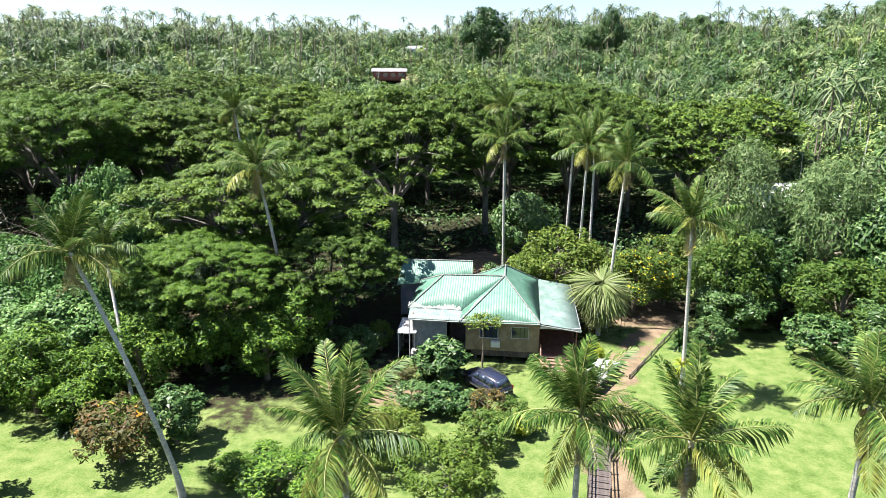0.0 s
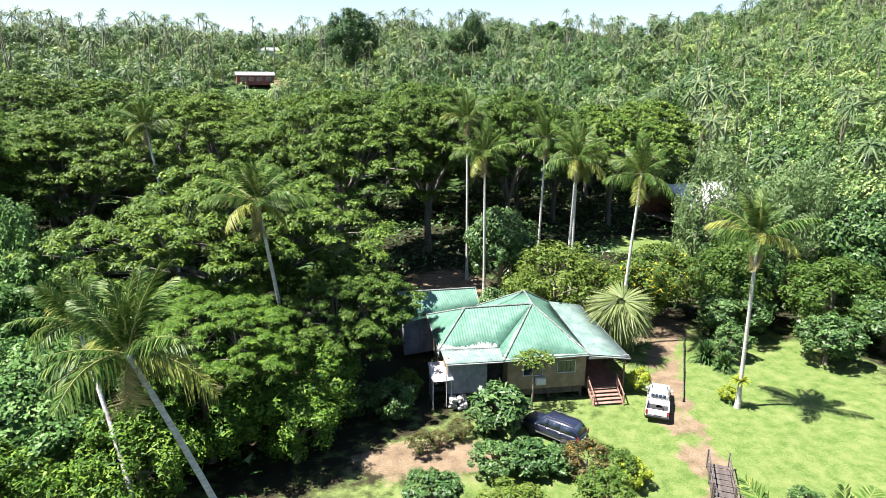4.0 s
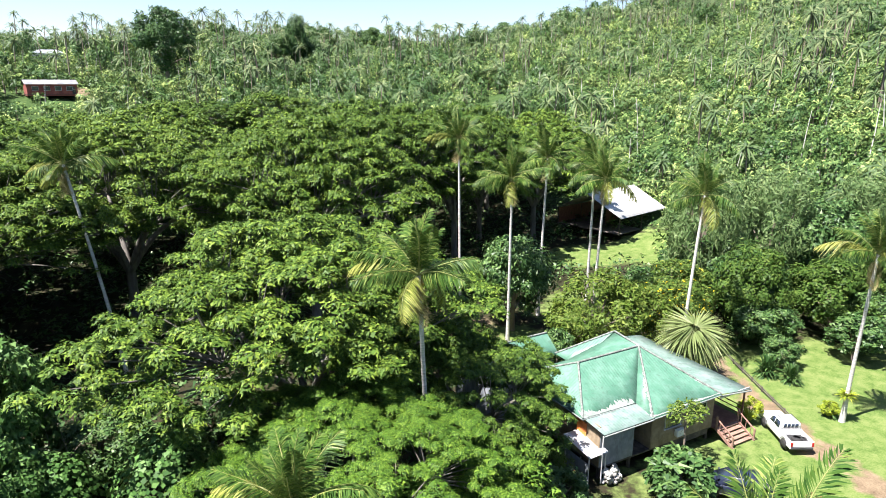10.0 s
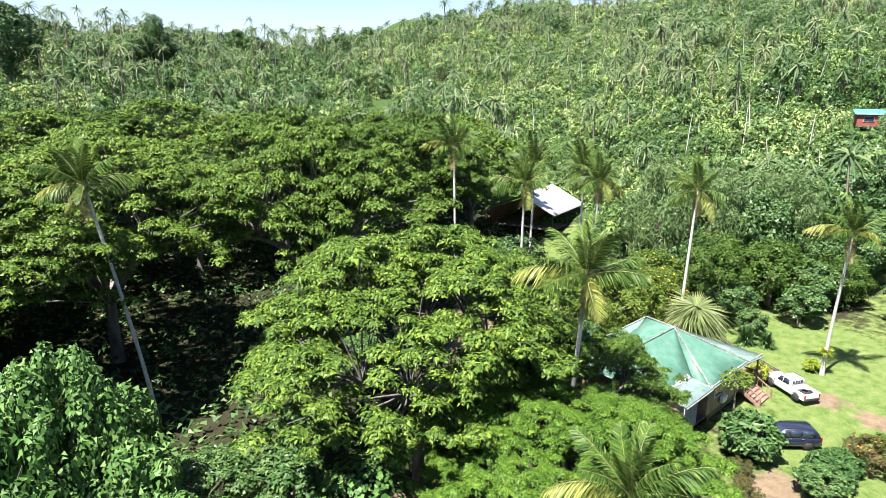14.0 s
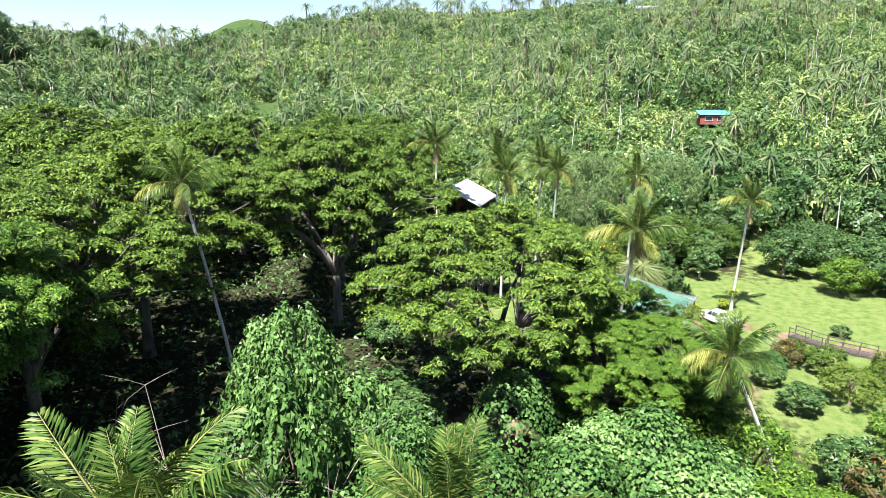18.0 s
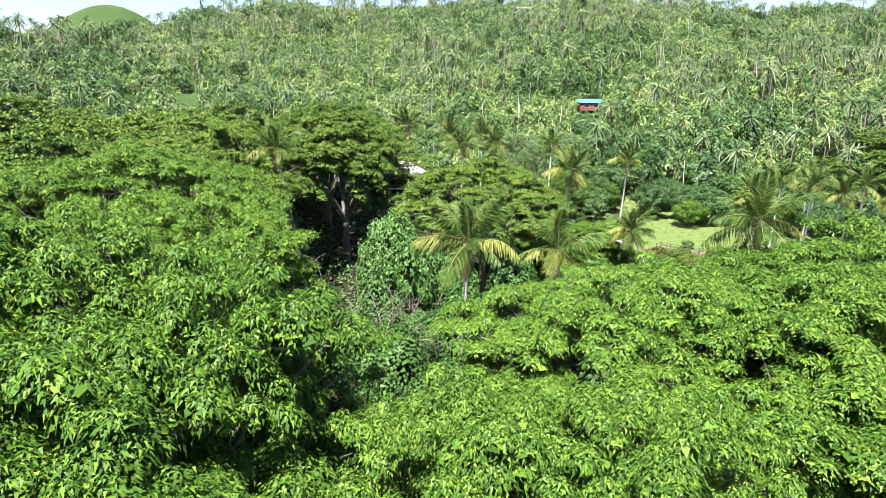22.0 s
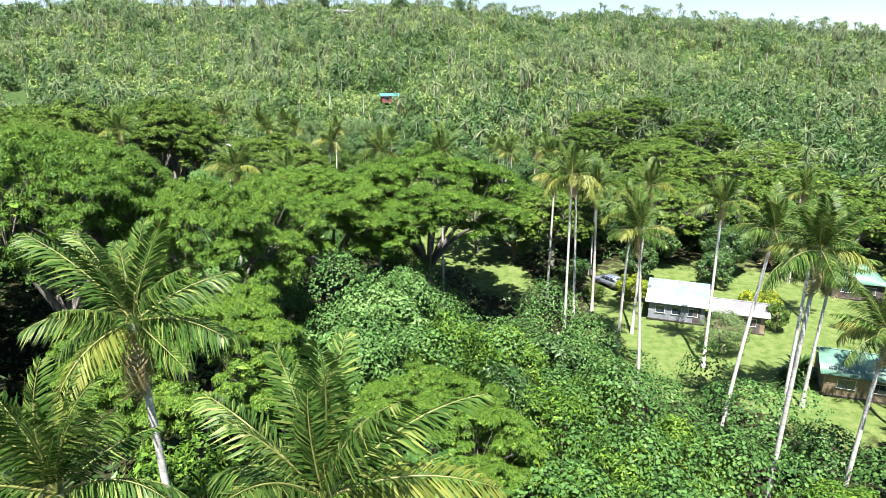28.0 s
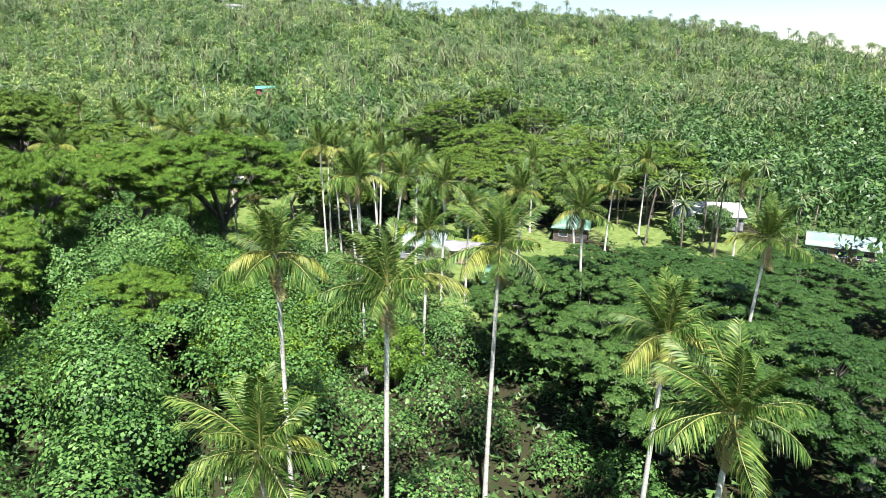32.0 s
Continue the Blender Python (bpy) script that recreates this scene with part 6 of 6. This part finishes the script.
def pickup(x, y, turn):
    """A double-cab pickup along +y."""
    root = tagged(new("pickup_truck"), "white double-cab pickup truck parked on the grass track", "truck")
    root.matrix_basis = pose(x, y, h1(x, y) + 0.02, 0, 0, turn)
    W, L = 1.74, 4.95
    h = W / 2
    part("body", loft([(2.44, h - 0.12, h - 0.14, 0.45, 0.86, 0.06), (2.25, h - 0.03, h - 0.06, 0.38, 0.96, 0.07), (1.2, h, h - 0.03, 0.36, 1.03, 0.07), (-0.75, h, h - 0.03, 0.36, 1.03, 0.06), (-0.76, h, h - 0.02, 0.36, 0.62, 0.04), (-2.42, h - 0.02, h - 0.04, 0.42, 0.62, 0.04)], M_CAR_WHITE, "body"), root)
    part("cabin", loft([(1.18, h - 0.06, h - 0.14, 1.0, 1.03, 0.02), (0.45, h - 0.06, h - 0.20, 1.0, 1.66, 0.08), (-0.55, h - 0.06, h - 0.20, 1.0, 1.68, 0.08), (-0.74, h - 0.06, h - 0.18, 1.0, 1.60, 0.06)], M_CAR_WHITE, "cabin"), root)
    quad("windscreen", [(-0.66, 1.14, 1.10), (0.66, 1.14, 1.10), (0.58, 0.52, 1.60), (-0.58, 0.52, 1.60)], M_GLASS, root)
    for i in range(4):
        a = -0.56 + 0.285 * i
        quad("rear_window", [(a, -0.765, 1.18), (a + 0.24, -0.765, 1.18), (a + 0.23, -0.745, 1.52), (a + 0.01, -0.745, 1.52)], M_GLASS, root)
    for sx in (-1, 1):
        w0, w1 = sx * (h - 0.055), sx * (h - 0.185)
        quad("side_window", [(w0, 0.78, 1.10), (w0, 0.18, 1.10), (w1, 0.18, 1.56), (w1, 0.46, 1.56)], M_GLASS, root)
        quad("side_window", [(w0, 0.10, 1.10), (w0, -0.56, 1.10), (w1, -0.52, 1.56), (w1, 0.10, 1.56)], M_GLASS, root)
        block("bed_side", root, (0.08, 1.66, 0.48), (sx * (h - 0.06), -1.60, 0.83), M_CAR_WHITE, bevel=0.03)
        block("door_handle", root, (0.03, 0.16, 0.04), (sx * (h + 0.005), 0.0, 0.98), M_BLACKPLASTIC)
        block("roof_rail", root, (0.04, 1.0, 0.05), (sx * 0.55, -0.05, 1.72), M_BLACKPLASTIC)
        for yy in (1.5, -1.5):
            wheel(root, sx * (h - 0.10), yy)
            v, f = tube([[sx * (h - 0.22), yy, 0.40], [sx * (h + 0.025), yy, 0.40]], [0.45, 0.45], 16)
            part("wheel_arch", make_mesh("wheel_arch", v, f, M_BLACKPLASTIC), root)
    block("tailgate", root, (W - 0.12, 0.07, 0.46), (0, -2.40, 0.83), M_CAR_WHITE, bevel=0.02)
    block("bed_front", root, (W - 0.14, 0.05, 0.46), (0, -0.80, 0.83), M_CAR_WHITE)
    block("bed_liner", root, (W - 0.2, 1.56, 0.03), (0, -1.60, 0.645), M_BLACKPLASTIC, label="dark bed liner")
    v, f = tube([[0.1, -1.5, 0.66], [0.1, -1.5, 0.78], [0.1, -1.5, 0.88]], [0.37, 0.37, 0.24], 16)
    part("spare_wheel", make_mesh("spare_wheel", v, f, M_TYRE, True), root)
    vehicle_fittings(root, L, W, M_CAR_WHITE, 0.82, 0.74)


def suv(x, y, turn, paint, label):
    root = tagged(new("suv"), label, "car")
    root.matrix_basis = pose(x, y, h1(x, y) + 0.02, 0, 0, turn)
    W, L = 1.80, 4.65
    h = W / 2
    part("body", loft([(2.30, h - 0.16, h - 0.2, 0.45, 0.82, 0.06), (2.1, h - 0.04, h - 0.08, 0.36, 0.94, 0.08), (1.15, h, h - 0.04, 0.34, 1.03, 0.08), (-2.0, h, h - 0.04, 0.34, 1.06, 0.08), (-2.30, h - 0.06, h - 0.10, 0.44, 1.02, 0.08)], paint, "body"), root)
    part("cabin", loft([(1.20, h - 0.07, h - 0.15, 1.0, 1.03, 0.02), (0.38, h - 0.07, h - 0.22, 1.0, 1.64, 0.10), (-1.75, h - 0.07, h - 0.22, 1.0, 1.68, 0.10), (-2.22, h - 0.08, h - 0.18, 1.0, 1.20, 0.08)], paint, "cabin"), root)
    quad("windscreen", [(-0.68, 1.12, 1.10), (0.68, 1.12, 1.10), (0.58, 0.46, 1.59), (-0.58, 0.46, 1.59)], M_GLASS, root)
    quad("rear_window", [(0.6, -2.20, 1.24), (-0.6, -2.20, 1.24), (-0.56, -1.84, 1.62), (0.56, -1.84, 1.62)], M_GLASS, root)
    for sx in (-1, 1):
        w0, w1 = sx * (h - 0.062), sx * (h - 0.20)
        for y0, y1, t0, t1 in ((0.80, 0.12, 0.40, 0.12), (0.04, -0.80, 0.04, -0.78), (-0.88, -1.80, -0.86, -1.66)):
            quad("side_window", [(w0, y0, 1.12), (w0, y1, 1.12), (w1, t1, 1.56), (w1, t0, 1.56)], M_GLASS, root)
        block("roof_rail", root, (0.035, 2.0, 0.04), (sx * 0.56, -0.65, 1.73), M_BLACKPLASTIC)
        block("rail_foot", root, (0.05, 0.08, 0.08), (sx * 0.56, 0.28, 1.69), M_BLACKPLASTIC)
        block("sill_strip", root, (0.05, 2.3, 0.08), (sx * (h + 0.005), -0.05, 0.42), M_BLACKPLASTIC)
        for yy in (0.06, -0.86):
            block("door_handle", root, (0.03, 0.16, 0.04), (sx * (h + 0.004), yy, 0.98), M_RIM)
        for yy in (1.36, -1.32):
            wheel(root, sx * (h - 0.11), yy, 0.35)
            v, f = tube([[sx * (h - 0.22), yy, 0.38], [sx * (h + 0.02), yy, 0.38]], [0.42, 0.42], 16)
            part("wheel_arch", make_mesh("wheel_arch", v, f, M_BLACKPLASTIC), root)
    vehicle_fittings(root, L, W, paint, 0.95, 0.74)


pickup(13.9, 46.7, -36.9)
suv(4.17, 45.2, 35.0, M_CAR_DARK, "dark blue estate car with roof rails parked on the lawn")
suv(-49.1, 7.2, -60.0, car_paint("grey_blue_car_paint", (0.16, 0.19, 0.23)), "grey-blue estate car parked under the trees by the bungalow")


# timber footbridge on the lawn
def footbridge(points):
    root = tagged(new("footbridge"), "weathered timber footbridge with railings across a ditch", "footbridge")
    for i, (p, q) in enumerate(zip(points, points[1:])):
        p, q = Vector(p), Vector(q)
        d = (q - p).normalized()
        ang = math.degrees(math.atan2(d.y, d.x))
        m = Matrix.Translation((p + q) / 2) @ pose(0, 0, 0, 0, 0, ang)
        L = (q - p).length
        n = int(L / 0.2)
        plank = box_mesh("plank", (0.17, 1.35, 0.05), M_DARKWOOD, 0.01)
        for k in range(n):
            o = part("plank", plank, root)
            o.matrix_local = m @ pose(-L / 2 + (k + 0.5) * L / n, 0, 0.02 * math.sin(k * 2.1), 0, 0, 2 * math.sin(k * 1.7))
        for sy in (-0.62, 0.62):
            for z, t in ((-0.12, 0.14), (0.5, 0.06), (0.95, 0.08)):
                o = part("rail" if z > 0 else "bearer", box_mesh("rail", (L, 0.07, t), M_DARKWOOD, 0.01), root)
                o.matrix_local = m @ pose(0, sy, z)
            k = int(L / 1.5) + 1
            for j in range(k):
                o = part("rail_post", box_mesh("rail_post", (0.09, 0.09, 1.5), M_DARKWOOD, 0.01), root)
                o.matrix_local = m @ pose(-L / 2 + 0.05 + j * (L - 0.1) / max(1, k - 1), sy * 1.05, 0.3)


footbridge([(13.0, 38.7, 0.25), (10.9, 35.6, 0.3), (9.7, 31.0, 0.25)])

# low fence along the track
fence = tagged(new("fence"), "low dark timber fence overgrown with grass along the track", "fence")
f0, f1 = Vector((16.4, 46.9, 0)), Vector((26.6, 60.6, 0))
post_me = box_mesh("fence_post", (0.10, 0.10, 0.75), M_DARKWOOD, 0.01, (0, 0, 0.08))
for i in range(10):
    o = part("post", post_me, fence)
    p = f0.lerp(f1, i / 9)
    o.matrix_local = pose(p.x, p.y, 0, 3 * math.sin(i * 3), 2, i * 20)
for z in (0.14, 0.32):
    c = (f0 + f1) / 2
    o = part("rail", box_mesh("fence_rail", ((f1 - f0).length, 0.05, 0.10), M_DARKWOOD, 0.01), fence)
    o.matrix_local = pose(c.x, c.y, z, 0, 0, math.degrees(math.atan2(f1.y - f0.y, f1.x - f0.x)))


def cottage(name, x, y, turn, w, d, wall_h, rise, roof_mat, wall_mat, label, lift=0.3, windows=3, mono=False, posts=False, hip=0.0):
    """A simple building: w along its front, d deep; gabled, hipped or single-pitched metal roof."""
    root = tagged(new(name), label, "house" if name != "shed" else "shed")
    root.matrix_basis = pose(x, y, h1(x, y), 0, 0, turn)
    a, b, z0, z1 = w / 2, d / 2, lift, lift + wall_h
    o = 0.5
    if mono:
        part("roof", roof_sheet("roof_sheet", (-a - o, -b - o, z1), (a + o, -b - o, z1), [(-a - o, b + o, z1 + rise), (a + o, b + o, z1 + rise)], roof_mat), root)
    else:
        r0, r1 = (-a - o + hip, 0, z1 + rise), (a + o - hip, 0, z1 + rise)
        c = [(-a - o, -b - o, z1), (a + o, -b - o, z1), (a + o, b + o, z1), (-a - o, b + o, z1)]
        part("roof", roof_sheet("roof_sheet", c[0], c[1], [c[0], r0, r1, c[1]] if hip else [r0, r1], roof_mat), root)
        part("roof", roof_sheet("roof_sheet", c[2], c[3], [c[2], r1, r0, c[3]] if hip else [r1, r0], roof_mat), root)
        if hip:
            part("roof", roof_sheet("roof_sheet", c[1], c[2], [c[1], r1, c[2]], roof_mat), root)
            part("roof", roof_sheet("roof_sheet", c[3], c[0], [c[3], r0, c[0]], roof_mat), root)
        part("ridge_cap", strip_mesh("ridge_cap", np.array(r0) + [0, 0, 0.03], np.array(r1) + [0, 0, 0.03], 0.16, 0.05, roof_mat), root)
    if posts:
        for px in (-a, 0, a):
            for py in (-b, b):
                block("post", root, (0.16, 0.16, z1 + (rise if mono and py > 0 else 0)), (px, py, (z1 + (rise if mono and py > 0 else 0)) / 2), M_DARKWOOD)
        part("wall", board_wall("wall", (-a, b), (a, b), 0, z1, wall_mat, 0.3), root)
        part("wall", board_wall("wall", (-a * 0.2, 0), (a, 0), 0, z1, wall_mat, 0.3), root)
    else:
        back = z1 + (rise if mono else 0)
        for p, q, zz in (((-a, -b), (a, -b), z1), ((a, -b), (a, b), z1), ((a, b), (-a, b), back - 0.05), ((-a, b), (-a, -b), z1)):
            part("wall", board_wall("wall", p, q, 0.0, zz, wall_mat, 0.3), root)
        for i in range(windows):
            window(root, (-a + w * (i + 0.7) / (windows + 0.4), -b - 0.05, z0 + wall_h * 0.58), w / (windows * 2.0), wall_h * 0.42, 0, 2)
        block("door", root, (0.85, 0.07, 2.0), (a - 0.9, -b - 0.05, z0 + 1.0), M_DARKWOOD)
    block("floor", root, (w + 0.3, d + 0.3, 0.12), (0, 0, max(0.06, z0 - 0.06)), M_DARKWOOD)
    return root


cottage("shed", 58.4, 100.4, 6, 14, 13, 2.8, 3.4, M_WHITE, M_MAROON, "open timber shed with a pale gabled metal roof", 0.2, 0, False, True)
cottage("bungalow", -60.5, 1.4, -112, 6.6, 5.2, 2.2, 1.3, M_ROOF_GREY, M_GREYWALL, "low bungalow with a pale metal roof on the lawn", 0.3, 3, True)
cottage("bungalow", -63.8, -5.0, -112, 5.6, 4.4, 2.1, 0.9, M_ZINC, M_WALL, "small bungalow with a grey zinc roof beside a golden hedge", 0.2, 2)
cottage("bungalow", -80.6, -10.4, -112, 9.0, 5.0, 2.2, 1.5, M_ROOF, M_WALL, "timber bungalow with a faded green metal roof", 0.2, 3)
cottage("bungalow", -52.6, -26.6, -112, 6.0, 5.5, 2.3, 1.9, M_ROOF, M_DARKWOOD, "small hip-roofed green cottage on the lawn", 0.2, 2, False, False, 2.4)
cottage("bungalow", -47.5, -56.0, -110, 12, 6.5, 2.6, 1.4, M_WHITE, M_GREYWALL, "long building with a bright white metal roof", 0.2, 4, True)
cottage("bungalow", -70.5, -66.5, -126, 9.5, 6.0, 2.4, 1.5, M_ROOF_PALE, M_WALL, "bungalow with a grey-green metal roof among palms", 0.2, 3)
cottage("hill_hut", 113, 52.3, -78, 7.0, 5.0, 2.4, 0.9, M_TEAL, M_BRICKRED, "small red hut with a turquoise roof on the hillside", 0.3, 2, True)
cottage("farmhouse", -10, 317, -2, 11, 8, 3.0, 1.6, M_GREYWALL, M_WHITE, "far house with a grey roof on the ridge", 0.5, 4, False, False, 3.0)
cottage("farmhouse", -17, 237, 4, 12, 7, 2.6, 1.2, M_ZINC, M_BRICKRED, "far house with a pale roof and red walls on the slope", 0.5, 4)
cottage("farmhouse", 128, 266, -28, 9, 6, 1.9, 0.9, M_ZINC, M_DARKWOOD, "far house with a grey roof by the clearing", 0.5, 4)
cottage("farmhouse", 158, 272, -34, 14, 7, 1.9, 0.8, M_ZINC, M_WHITE, "long far building with a white roof by the clearing", 0.5, 6)
cottage("farmhouse", 309, 98, -82, 12, 8, 3.0, 1.4, M_ZINC, M_WHITE, "white house high on the hill", 0.5, 3)

# clutter on the western lawn
tarp = tagged(new("tarpaulin_cover"), "blue tarpaulin stretched beside the bungalow", "tarpaulin")
tarp.matrix_basis = pose(-81.0, -17.0, h1(-81, -17))
part("sheet", roof_sheet("tarpaulin", (-1.4, -1.2, 1.5), (1.4, -1.2, 1.5), [(-1.4, 1.2, 2.2), (1.4, 1.2, 2.2)], M_BLUE, 0.7, 0.03), tarp)
for px in (-1.3, 1.3):
    for py in (-1.1, 1.1):
        block("pole", tarp, (0.06, 0.06, 1.5 if py < 0 else 2.15), (px, py, 0.75 if py < 0 else 1.07), M_DARKWOOD)
